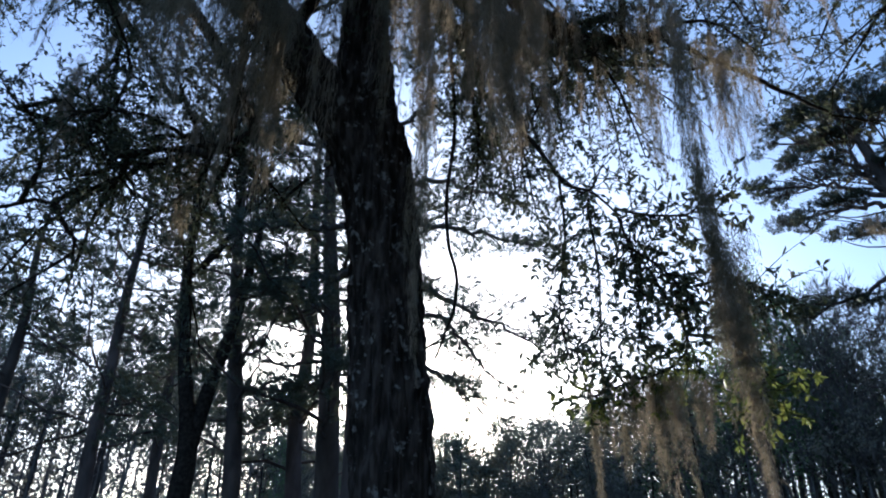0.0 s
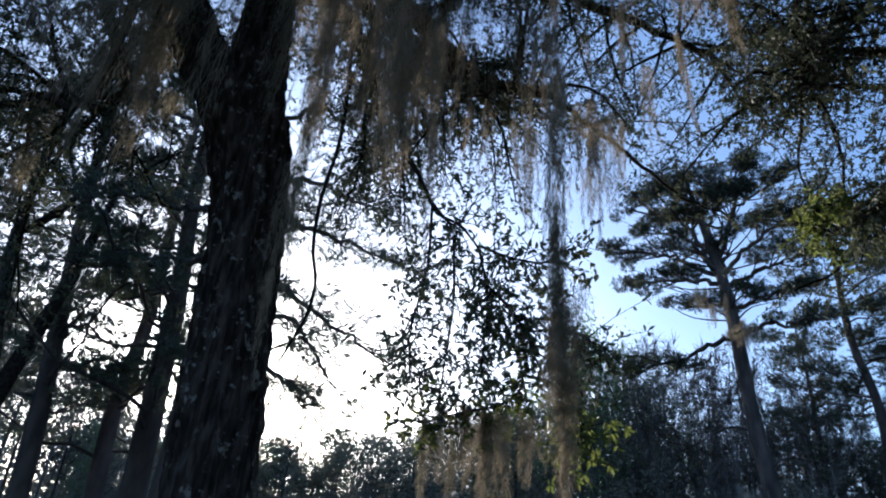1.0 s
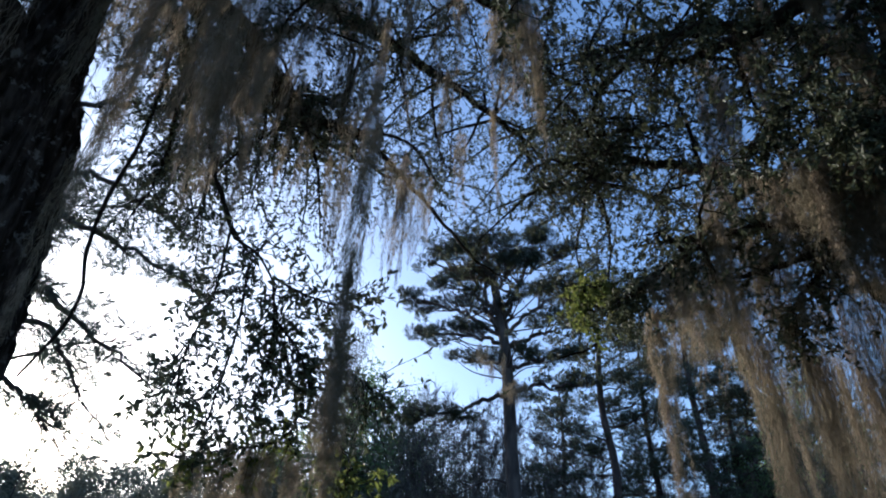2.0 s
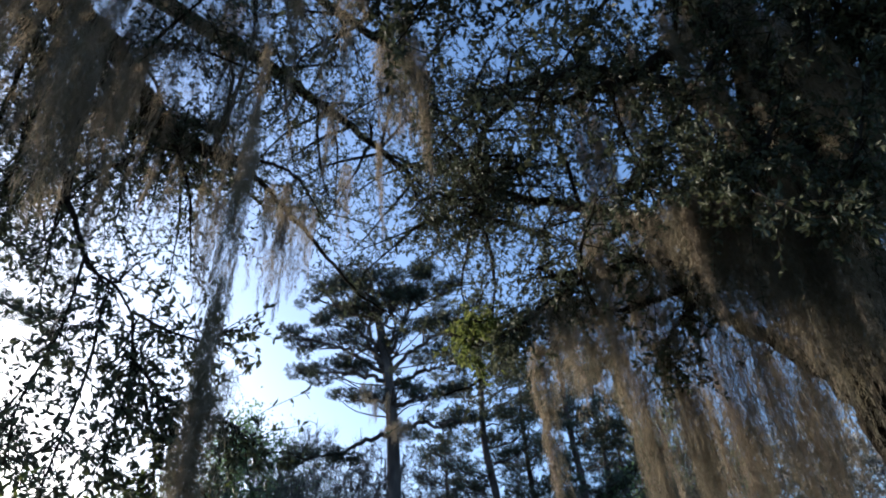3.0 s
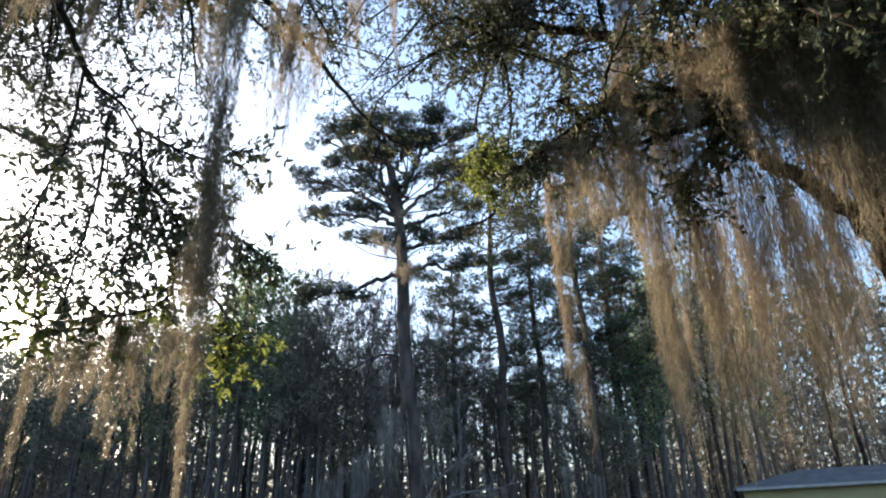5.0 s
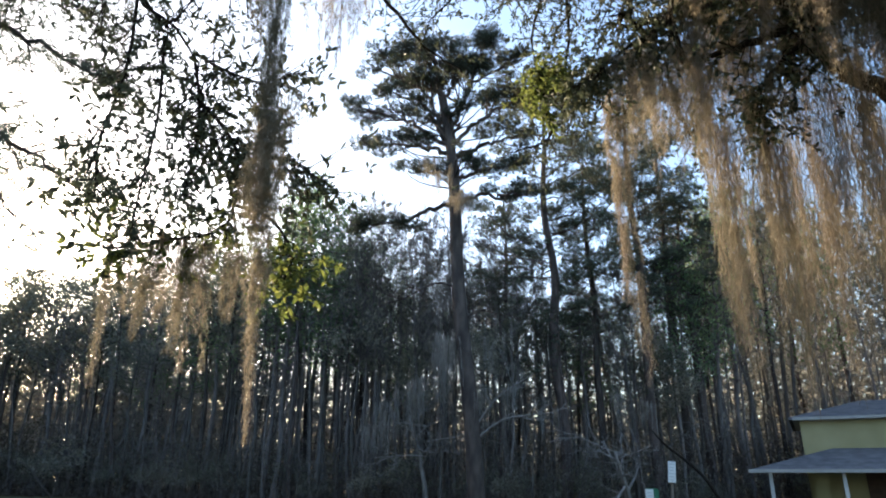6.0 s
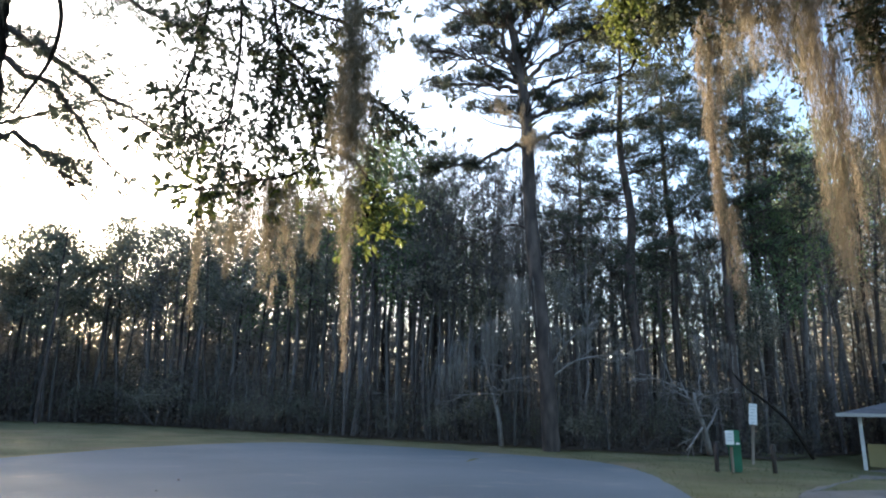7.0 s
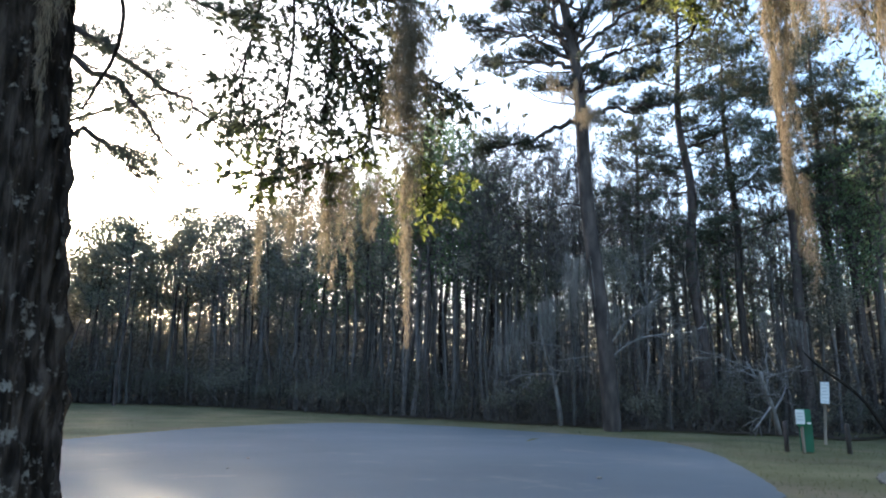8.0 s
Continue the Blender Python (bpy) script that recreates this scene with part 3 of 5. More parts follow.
crest = near_edge * np.array([0.08 + 0.045 * noise.noise(Vector((b * 0.35, 1.0, 0))) + 0.03 * min(1, max(0, (b - 30) / 12)) for b in bb])
hh = rng.uniform(0, 1, n_br) ** 1.4 * crest + 0.05
pos = np.stack([STAND[0] + dd * np.sin(np.radians(bb)), STAND[1] + dd * np.cos(np.radians(bb)), hh], -1)
pos[:, 2] += land(pos[:, 0], pos[:, 1])
stamp(brush, BROAD, pos, rng.normal(size=(n_br, 3)) + (0, 0, 0.3), rng.uniform(0.09, 0.2, n_br) * near_edge / 40)
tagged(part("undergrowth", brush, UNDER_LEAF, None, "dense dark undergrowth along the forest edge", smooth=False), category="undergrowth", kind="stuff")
thicket = Geo()
for q in range(1500):
    b = rng.uniform(-66, 86)
    p = spot(b, edge_at(b) + 1.5 + 40 * rng.uniform() ** 1.1, -0.4)
    h = rng.uniform(0.3, 0.9) * top_at(b) / 57.3 * edge_at(b)
    lean = rng.normal(size=3) * (0.4, 0.4, 0)
    a = p + lean + (0, 0, h * 0.55)
    e = a + lean * 0.6 + rng.normal(size=3) * (0.35, 0.35, 0) + (0, 0, h * 0.45)
    r = rng.uniform(0.025, 0.10) * edge_at(b) / 45
    tube(thicket, [p, a, e], [r, r * 0.7, 0.012], 3)
    for _ in range(5):
        f = rng.uniform(0.35, 1)
        c = a + (e - a) * f if rng.uniform() < 0.6 else p + (a - p) * f
        w = rng.normal(size=3) * (0.7, 0.7, 0.3) + (0, 0, 0.9)
        tube(thicket, [c, c + w * 0.5 + (0, 0, 0.08), c + w], [0.02, 0.013, 0.005], 3)
tagged(part("thicket", thicket, FOREST_BARK, None, "close stand of thin leafless grey-brown stems in the forest", smooth=False), category="thicket", kind="stuff")

# ---- the tall pine by the parking lot ----
LEFTWARD = np.array((-0.745, 0.667, 0.0))
AWAY = np.array((0.667, 0.745, 0.0))


def great_pine():
    root = empty("pine_tree", pose(19.3, 21.55, 0), "tall old pine with layered flat crown and moss beside the lot", "pine tree")
    base = np.array((19.3, 21.55, 0))
    trunk, crown = Geo(), Geo()
    line = curve(np.array([(19.32, 21.54, -0.3), (19.3, 21.55, 0), (19.15, 21.66, 3.84), (18.74, 22.0, 9.66), (18.58, 22.14, 15.5), (18.26, 22.33, 18.2), (17.9, 22.6, 21.0), (17.6, 22.9, 23.6)]) - base, 8)

    def bark(l, th, r):
        return np.array([[0.035 * abs(noise.noise(Vector((math.cos(a) * 3, math.sin(a) * 3, p[2] * 0.8)))) for a in th] for p in l])
    tube(trunk, line, [0.46, 0.37, 0.34, 0.31, 0.27, 0.2, 0.12, 0.04], 16, bark)
    part("trunk", trunk, PINE_BARK, root)
    # flat layers of needles: height where the limb leaves the trunk, side from, side to, height, clumps, depth
    plates = ((17.2, 0.4, 4.2, 21.9, 17, 1.7), (17.6, -3.8, 0.4, 22.2, 16, 1.7), (18.2, -2.0, 2.8, 23.0, 10, 1.3), (17.0, 1.8, 5.7, 19.7, 9, 0.9), (17.2, 1.0, 3.6, 20.7, 4, 1.5),
              (16.6, 1.0, 4.8, 17.7, 8, 0.9), (15.6, -0.6, 2.3, 15.9, 5, 0.8), (17.0, -4.2, -1.5, 20.1, 7, 1.2), (16.4, -3.8, -1.6, 17.9, 5, 1.0), (14.2, -4.2, -2.2, 14.6, 5, 0.6),
              (13.9, 2.2, 5.0, 13.1, 7, 0.6), (15.2, -3.4, -1.2, 16.2, 5, 0.9), (17.4, -2.2, 2.4, 20.9, 9, 1.7), (16.8, -2.4, 2.6, 19.1, 8, 1.6))
    anchor = np.array((18.58, 22.14, 0)) - (base[0], base[1], 0)
    oo, dd = [], []
    for z0, side0, side1, z1, clumps, depth in plates:
        p = np.array([np.interp(z0, line[:, 2], line[:, c]) for c in range(3)])
        sides = np.linspace(side0, side1, clumps)
        inner = side0 if abs(side0) < abs(side1) else side1
        outer = side1 if inner == side0 else side0
        tip = anchor + LEFTWARD * outer + (0, 0, z1 - 0.15)
        mid = anchor + LEFTWARD * (0.55 * inner + 0.45 * outer) * 0.8 + (0, 0, z1 - 0.2 - 0.25 * (z1 - z0))
        wood = Geo()
        limb = curve([p, p * 0.5 + mid * 0.5 + (0, 0, 0.1), mid, tip], 6)
        limb[2:-1] += rng.normal(size=(len(limb) - 3, 3)) * 0.07
        tube(wood, limb, [0.13, 0.10, 0.075, 0.025], 7)
        for side in sides:
            c = anchor + LEFTWARD * (side + rng.normal() * 0.15) + AWAY * rng.uniform(-depth, depth) + (0, 0, z1 + rng.normal() * 0.22)
            k = int(np.argmin(np.linalg.norm(limb[6:] - c, axis=1))) + 6
            k = max(k - 3, 4)
            tube(wood, curve([limb[k], (limb[k] + c) / 2 + (0, 0, -0.12), c], 3), [0.045, 0.02], 5)
            r = rng.uniform(0.4, 0.85)
            pts, ways = pad(c, r, 0.24, int(205 * r))
            for e in pts[::9]:
                tube(wood, [c - (0, 0, 0.1), e], [0.014, 0.007], 3)
            oo.append(pts)
            dd.append(ways)
        part("limb", wood, PINE_BARK, root)
    wood = Geo()
    for q in range(30):
        z1 = rng.uniform(15.6, 23.0)
        wide = 1.2 + 3.2 * math.sin(math.pi * min(1.0, (z1 - 14.2) / 9.6))
        side = rng.uniform(-wide, wide * 1.15)
        c = anchor + LEFTWARD * side + AWAY * rng.uniform(-2.2, 2.2) + (0, 0, z1)
        p = np.array([np.interp(z1 - 0.9 - 0.25 * abs(side), line[:, 2], line[:, k]) for k in range(3)])
        m1 = (p + c) / 2 + rng.normal(size=3) * 0.25
        tube(wood, curve([p, m1, c], 3), [0.05, 0.03, 0.012], 4)
        r = rng.uniform(0.25, 0.5)
        pts, ways = pad(c, r, 0.18, int(130 * r))
        oo.append(pts)
        dd.append(ways)
    tagged(part("branchwork", wood, PINE_BARK, root), kind="stuff")
    oo, dd = np.concatenate(oo), np.concatenate(dd)
    stamp(crown, needle_tuft(9, 0.07), oo, dd, rng.uniform(0.75, 1.25, len(oo)) * 0.18)
    part("crown", crown, NEEDLES, root, "dark green needles in flat layers", smooth=False)
    for z0, side, deep, z1, r in ((9.7, 2.6, 0.2, 9.3, 0.07), (2.9, -3.4, -1.2, 4.0, 0.06), (3.3, -2.6, -1.0, 5.6, 0.045), (8.0, -1.8, 0.6, 8.6, 0.05)):
        wood, tips = Geo(), []
        p = np.array([np.interp(z0, line[:, 2], line[:, c]) for c in range(3)])
        tip = p + LEFTWARD * side + AWAY * deep + (0, 0, z1 - z0)
        limb = curve([p, p * 0.6 + tip * 0.4 + (0, 0, 0.45), tip], 6)
        tube(wood, limb, [r, r * 0.35], 6)
        for q in range(7):
            boughs(wood, tips, limb[int(rng.integers(5, len(limb)))], unit(tip - p) + rng.normal(size=3) * 0.7, rng.uniform(0.5, 1.2), r * 0.4, 1, 2, 0.2, 3)
        part("dead_branch", wood, DEAD_WOOD if z0 < 5 else PINE_BARK, root, "bleached leafless branch" if z0 < 5 else "")
    return root


great_pine()

# single pines that stand out from the forest: bearing, distance, height, reach, trunk radius, lean
for bearing, distance, height, reach, r, ln, crown_base, seed in ((47.9, 33, 22.5, 4.8, 0.25, -0.01, 0.42, 61), (51.2, 35, 20.0, 3.8, 0.19, -0.01, 0.42, 62), (55.3, 34, 23.5, 4.4, 0.23, 0.0, 0.45, 63), (57.6, 37, 21.0, 3.6, 0.2, 0.0, 0.5, 66),
                                                                   (43.6, 40, 19.0, 3.0, 0.2, 0.0, 0.55, 64), (59.0, 36, 16.5, 3.4, 0.2, 0.0, 0.5, 65)):
    t = pine("pine_tree", height, r, crown_base, reach, seed, limbs=32, size=0.5, tuft=TUFT, spacing=0.85, tufts=50, needle=0.21, lean=(ln, 0), label="tall straight pine with open layered crown", group="lone pines")
    t.matrix_world = Matrix.Translation(spot(bearing, distance, 0))
for bearing, distance, height, reach, r, lx, crown_base, seed in ((-16.6, 16, 15.0, 3.6, 0.21, -0.14, 0.32, 71), (-12.6, 17, 16.0, 4.0, 0.2, -0.05, 0.26, 72), (-9.6, 14.5, 15.0, 4.6, 0.26, -0.085, 0.3, 73),
                                                                  (-28, 19, 14.0, 4.4, 0.19, -0.06, 0.34, 74), (-35, 21, 13.0, 4.4, 0.2, -0.06, 0.34, 75), (-23.5, 25, 16.0, 4.0, 0.2, -0.06, 0.35, 76)):
    t = pine("pine_tree", height, r, crown_base, reach, seed, limbs=34, size=0.34, tuft=TUFT, spacing=0.7, tufts=30 if bearing > -20 else 22, needle=0.19, lean=(lx, 0), label="pine with spreading lower boughs against the bright sky", group="pines behind the oak")
    t.matrix_world = Matrix.Translation(spot(bearing, distance, 0))
t = pine("pine_tree", 17.5, 0.13, 0.6, 2.0, 81, limbs=22, size=0.4, tuft=TUFT, label="thin far pine above the forest top", group="lone pines")
t.matrix_world = Matrix.Translation(spot(0.7, 62, 0))

# a long pine bough reaching out beside the oak trunk
def reaching_pine():
    root = empty("pine_tree", Matrix.Translation(spot(-8.6, 12.5)), "old pine with long low boughs reaching over the lot", "pine tree")
    base = spot(-8.6, 12.5)
    trunk, crown = Geo(), Geo()
    line = curve(np.array([by(-8.6, -6, 12.5) - (0, 0, .3), by(-8.8, 10, 12.5), by(-9.6, 26, 12.5), by(-10.2, 38, 12.5), by(-10.5, 48, 12.5)]) - base, 6)
    tube(trunk, line, [0.27, 0.22, 0.2, 0.17, 0.06], 12)
    part("trunk", trunk, PINE_BARK, root)
    oo, dd = [], []
    for b0, e0, b1, e1, b2, e2, d2 in ((-9.6, 31, 0, 31, 8.0, 29.0, 12.0), (-9.3, 27, -1, 24.5, 7.6, 20.4, 11.6), (-9.2, 24, -2, 23, 3.0, 17.8, 12.0), (-9.8, 34, -2, 35, 6.5, 33, 12.5),
                                       (-10, 38, -4, 41, 4, 40, 13), (-9.6, 30, -16, 30, -24, 28, 12), (-9.6, 27, -15, 25, -21, 23, 12.5), (-10, 36, -17, 37, -24, 36, 13),
                                       (-9.0, 19, -3, 18.5, 1.5, 16.2, 12.5)):
        wood = Geo()
        limb = curve([by(b0, e0, 12.5), by(b1, e1, 12.3), by(b2, e2, d2)], 9) - base
        limb[2:] += rng.normal(size=(len(limb) - 2, 3)) * 0.05
        tube(wood, limb, [0.07, 0.05, 0.016], 6)
        out = unit(limb[-1] - limb[0])
        for q in range(4, len(limb)):
            for sgn in (-1, 1):
                d = unit(out + rng.normal(size=3) * 0.5 + (0, 0, 0.1))
                bl = rng.uniform(0.35, 1.0)
                t2 = limb[q] + d * bl + (0, 0, -0.1)
                tube(wood, [limb[q], (limb[q] + t2) / 2 + (0, 0, 0.06), t2], [0.018, 0.006], 3)
                if rng.uniform() < 0.85:
                    pts, ways = pad(limb[q] * 0.25 + t2 * 0.75, 0.34, 0.14, 13)
                    oo += list(pts)
                    dd += list(ways + out * 0.5)
        part("bough", wood, PINE_BARK, root)
    stamp(crown, needle_tuft(12, 0.03), oo, np.array(dd), rng.uniform(0.8, 1.2, len(oo)) * 0.19)
    part("crown", crown, NEEDLES, root, "dark green needle tufts", smooth=False)


reaching_pine()


def forked_tree():
    root = empty("forked_tree", Matrix.Translation(spot(-22.3, 14)), "dark forked tree trunk with leaning stems behind the oak", "tree")
    base = spot(-22.3, 14)
    stem = Geo()
    tube(stem, curve([by(-22.3, -8, 14), by(-22.2, 6, 14), by(-22.4, 11.5, 14), by(-24.3, 19, 14), by(-25.6, 27, 14), by(-26, 36, 14)], 6) - base, [0.27, 0.22, 0.18, 0.12, 0.1, 0.05], 10)
    part("trunk", stem, LIMB_BARK, root)
    stem, tips = Geo(), []
    tube(stem, curve([by(-22.3, 9.5, 14), by(-21.6, 15, 14), by(-20.4, 22, 14), by(-19.6, 30, 14)], 6) - base, [0.17, 0.15, 0.12, 0.06], 9)
    part("stem", stem, LIMB_BARK, root)
    for q in range(6):
        wood, tips = Geo(), []
        boughs(wood, tips, by(-25 + 0.9 * q, 24 + q, 14) - base, (rng.normal(), rng.normal() * 0.5, 0.7), 2.6, 0.05, 0, 2, 0.3, 3)
        part("branch", wood, LIMB_BARK, root)


forked_tree()

# small leafless tree with bleached twigs near the tall pine, and another by the sign
for bearing, distance, h, seed in ((36.6, 33, 7.5, 91), (53.0, 30.5, 5.0, 92)):
    t = broadleaf("small_tree", h, 0.13, seed, None, 0, 0, 3, 4, "small leafless tree with bleached drooping twigs", "tree", "small bare trees", 0.02, 0.9, 1, None)
    t.matrix_world = Matrix.Translation(spot(bearing, distance, 0))
    for q in range(3 if seed == 91 else 1):
        wood, tips = Geo(), []
        side = -1 if q % 2 == 0 else 1
        boughs(wood, tips, (0, 0, 2.4 + 0.7 * q), (side * 0.8, -0.5 * side, 0.12), 2.2 + 0.4 * rng.uniform(), 0.035, 0, 2, -0.02, 3, 0.6)
        part("dead_branch", wood, DEAD_WOOD, t, "bleached leafless branch")

# ---- the oaks overhead ----
SLIM = (BROAD[0] * (0.66, 1.0, 1.0), BROAD[1])


def ridged(l, th, r):
    """Fissured bark: long upright ridges, broken here and there."""
    out = np.zeros((len(l), len(th)))
    for i, p in enumerate(l):
        for j, a in enumerate(th):
            c, s = math.cos(a), math.sin(a)
            ridge = 1 - abs(noise.noise(Vector((c * 5.5, s * 5.5, p[2] * 1.1)))) * 2.2
            plate = noise.noise(Vector((c * 9, s * 9, p[2] * 5.0)))
            crack = noise.noise(Vector((c * 4, s * 4, p[2] * 8.0)))
            broad = noise.noise(Vector((c * 1.3, s * 1.3, p[2] * 0.5)))
            out[i, j] = r[i] * (0.21 * max(ridge, 0) ** 1.5 * (0.7 + 0.6 * crack) + 0.09 * plate + 0.10 * broad) - 0.10 * r[i]
    return out


def sprays(wood, leaves, line, count, start=0.15, length=(0.3, 0.7), per=19, size=(0.04, 0.064), droop=0.45, spread=1.0):
    """Twigs with leaves all along a branch."""
    line = np.asarray(line)
    oo, dd = [], []
    for _ in range(count):
        s = rng.uniform(start, 1.0) * (len(line) - 1)
        k = min(int(s), len(line) - 2)
        p = line[k] + (line[k + 1] - line[k]) * (s - k)
        along = unit(line[k + 1] - line[k])
        d = unit(along * 0.6 + rng.normal(size=3) * spread + (0, 0, -droop))
        ln = rng.uniform(*length)
        q = p + d * ln * 0.5
        e = q + unit(d + (0, 0, -droop) + rng.normal(size=3) * 0.25) * ln * 0.5
        tube(wood, [p, q, e], [0.005, 0.003, 0.0015], 3)
        f = rng.uniform(0.2, 1.0, per)
        f[:4] = 1.0
        base = np.where(f[:, None] < 0.5, p + (q - p) * f[:, None] * 2, q + (e - q) * (f[:, None] * 2 - 1))
        oo.append(base)
        dd.append(unit(e - p) * 0.6 + rng.normal(size=(per, 3)) * 0.75 + (0, 0, -0.15))
    oo, dd = np.concatenate(oo), np.concatenate(dd)
    leaves.append((oo, dd, rng.uniform(*size, len(oo))))


def oak_limb(root, name, points, radii, sides=8, twigs=0, leaves=None, relief=None, per=7, **how):
    wood = Geo()
    line = curve(points, per)
    if relief is None:
        line[1:-1] += rng.normal(size=(len(line) - 2, 3)) * min(radii[0] * 0.3, 0.02)
    tube(wood, line, radii, sides, relief)
    if twigs:
        tw = Geo()
        sprays(tw, leaves, line, twigs, **how)
        ob = part(name, wood, LIMB_BARK, root)
        tagged(part("spray", tw, LIMB_BARK, ob), kind="stuff")
        return ob, line
    return part(name, wood, LIMB_BARK, root), line


def side_branches(root, line, count, reach, leaves, twigs, droop=0.3, start=0.3, up=0.0, **how):
    """Lesser branches along a limb, each with its leafy twigs."""
    for _ in range(count):
        k = int(rng.uniform(start, 0.999) * (len(line) - 1))
        d = unit(unit(line[k + 1] - line[k]) * 0.5 + rng.normal(size=3) * (1, 1, 0.5) + (0, 0, up))
        ln = rng.uniform(*reach)
        p = line[k]
        m1 = p + d * ln * 0.5 + rng.normal(size=3) * 0.1
        e = p + d * ln + rng.normal(size=3) * 0.2 + (0, 0, -droop * ln)
        oak_limb(root, "branch", [p, m1, e], [0.028, 0.016, 0.006], 5, twigs, leaves, per=4, droop=droop, **how)


def oak(name, label, base):
    root = empty(name, Matrix(), label, "oak tree")
    return root


START = np.array((0.063, -0.747, 1.455))


def outward(*points):
    """The same bearings from the camera's start, a quarter farther out."""
    p = START + (np.array(points, float) - START) * 1.28
    return p if len(points) > 1 else p[0]


main_oak = oak("oak_tree", "large dark forked oak with fissured lichen-spotted bark hung with moss", None)
trunk = Geo()
bole = curve(outward((-0.13, 3.30, 0.05), (-0.14, 3.29, 0.35), (-0.19, 3.28, 0.95), (-0.27, 3.24, 2.02), (-0.37, 3.23, 3.14), (-0.52, 3.21, 4.31), (-0.65, 3.18, 4.84), (-0.72, 3.17, 6.1), (-0.62, 3.1, 7.6)), 26)
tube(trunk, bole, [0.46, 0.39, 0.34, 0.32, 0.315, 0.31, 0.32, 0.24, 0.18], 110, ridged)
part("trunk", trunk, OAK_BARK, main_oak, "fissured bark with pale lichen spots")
lm = []
wood = Geo()
left_limb = curve(outward((-0.52, 3.2, 4.0), (-0.76, 3.14, 4.62), (-1.10, 3.02, 5.1), (-1.5, 2.9, 5.65), (-2.6, 2.8, 6.5), (-4.2, 3.0, 7.6), (-5.8, 3.6, 8.4)), 14)
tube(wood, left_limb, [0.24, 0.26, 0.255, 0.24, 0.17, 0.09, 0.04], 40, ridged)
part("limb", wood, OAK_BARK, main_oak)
# crown limbs: from the fork outward
T = outward((-0.68, 3.12, 7.0))
reach_line = [T, by(6.3, 50, 4.5), by(12.8, 46.5, 4.8), by(22, 45.5, 5.0)]
_, over = oak_limb(main_oak, "limb", reach_line, [0.13, 0.11, 0.09, 0.06], 12, 60, lm)
_, thin = oak_limb(main_oak, "branch", [by(22, 45.5, 5.0), by(26, 43.2, 5.0), by(31.9, 39.2, 5.2), by(36, 35.5, 5.5), by(41, 33.0, 5.8)], [0.035, 0.025, 0.02, 0.012, 0.006], 7, 16, lm, start=0.3)
_, hang = oak_limb(main_oak, "branch", [by(3, 50, 4.4), by(4.2, 44, 4.3), by(5.3, 40.7, 4.25), by(9.3, 35.7, 4.2), by(14.7, 32.3, 4.2), by(15.9, 27.4, 4.2), by(15.6, 21.2, 4.2)],
                   [0.05, 0.035, 0.026, 0.015, 0.008, 0.005, 0.003], 8)
near_leaves = []
for pts, n_tw in (([by(9.3, 35.7, 4.2), by(12, 34, 4.15), by(14.2, 36.5, 4.1)], 40), ([by(14.7, 32.3, 4.2), by(18, 31.4, 4.15), by(21.5, 31.0, 4.1), by(23.0, 32, 4.05)], 58),
                  ([by(14.7, 32.3, 4.2), by(15.9, 27.4, 4.2), by(15.6, 21.2, 4.2)], 88), ([by(9.3, 35.7, 4.2), by(9.5, 30, 4.3), by(8.5, 24, 4.4), by(9, 20, 4.4)], 82),
                  ([by(15.5, 29, 4.2), by(19, 26, 4.1), by(21, 22, 4.1)], 72), ([by(12, 33, 4.3), by(12.5, 27, 4.4), by(12, 20, 4.5), by(12, 17, 4.5)], 76),
                  ([by(21, 25, 3.9), by(24.5, 25, 3.9), by(27.5, 22.5, 3.9)], 46), ([by(5.3, 40.7, 4.4), by(6, 37, 4.6), by(7, 32, 4.8)], 34)):
    tw = Geo()
    line = curve(pts, 6)
    wood = Geo()
    tube(wood, line, [0.013, 0.009, 0.004], 5)
    ob = part("branch", wood, LIMB_BARK, main_oak)
    sprays(tw, near_leaves, line, n_tw, start=0.1, length=(0.18, 0.5), per=10, size=(0.042, 0.07), droop=0.35)
    tagged(part("spray", tw, LIMB_BARK, ob), kind="stuff")
low_leaves = []
for pts, n_tw in (([by(17, 27, 4.3), by(19.6, 21, 4.4), by(18, 18.5, 4.5), by(14, 17.4, 4.5), by(10.4, 16.2, 4.5)], 56), ([by(19.6, 21, 4.4), by(23, 20, 4.3), by(25, 17, 4.2), by(24, 14.5, 4.2)], 40)):
    tw = Geo()
    line = curve(pts, 6)
    wood = Geo()
    tube(wood, line, [0.014, 0.01, 0.004], 5)
    ob = part("branch", wood, LIMB_BARK, main_oak)
    sprays(tw, low_leaves, line, n_tw, start=0.25, length=(0.12, 0.36), per=10, size=(0.045, 0.075), droop=0.3)
    tagged(part("spray", tw, LIMB_BARK, ob), kind="stuff")
# crown over the left
_, l1 = oak_limb(main_oak, "branch", [outward((-2.6, 2.8, 6.5)), by(-24, 38, 5.2), by(-27.5, 34.8, 5.6), by(-33, 31, 6.0), by(-39.2, 26.7, 6.2), by(-46, 24, 6.4)], [0.07, 0.055, 0.045, 0.03, 0.02, 0.01], 8, 60, lm, start=0.2)
_, l2 = oak_limb(main_oak, "branch", [outward((-1.6, 2.9, 5.5)), by(-26, 36, 4.8), by(-30, 34, 5.2), by(-36, 32, 5.6), by(-44, 33, 6.0)], [0.05, 0.04, 0.03, 0.02, 0.008], 8, 50, lm, start=0.3)
_, l3 = oak_limb(main_oak, "branch", [outward((-2.6, 2.8, 6.5)), by(-34, 44, 6.0), by(-44, 44, 6.8), by(-54, 42, 7.4)], [0.09, 0.06, 0.04, 0.015], 8, 60, lm)
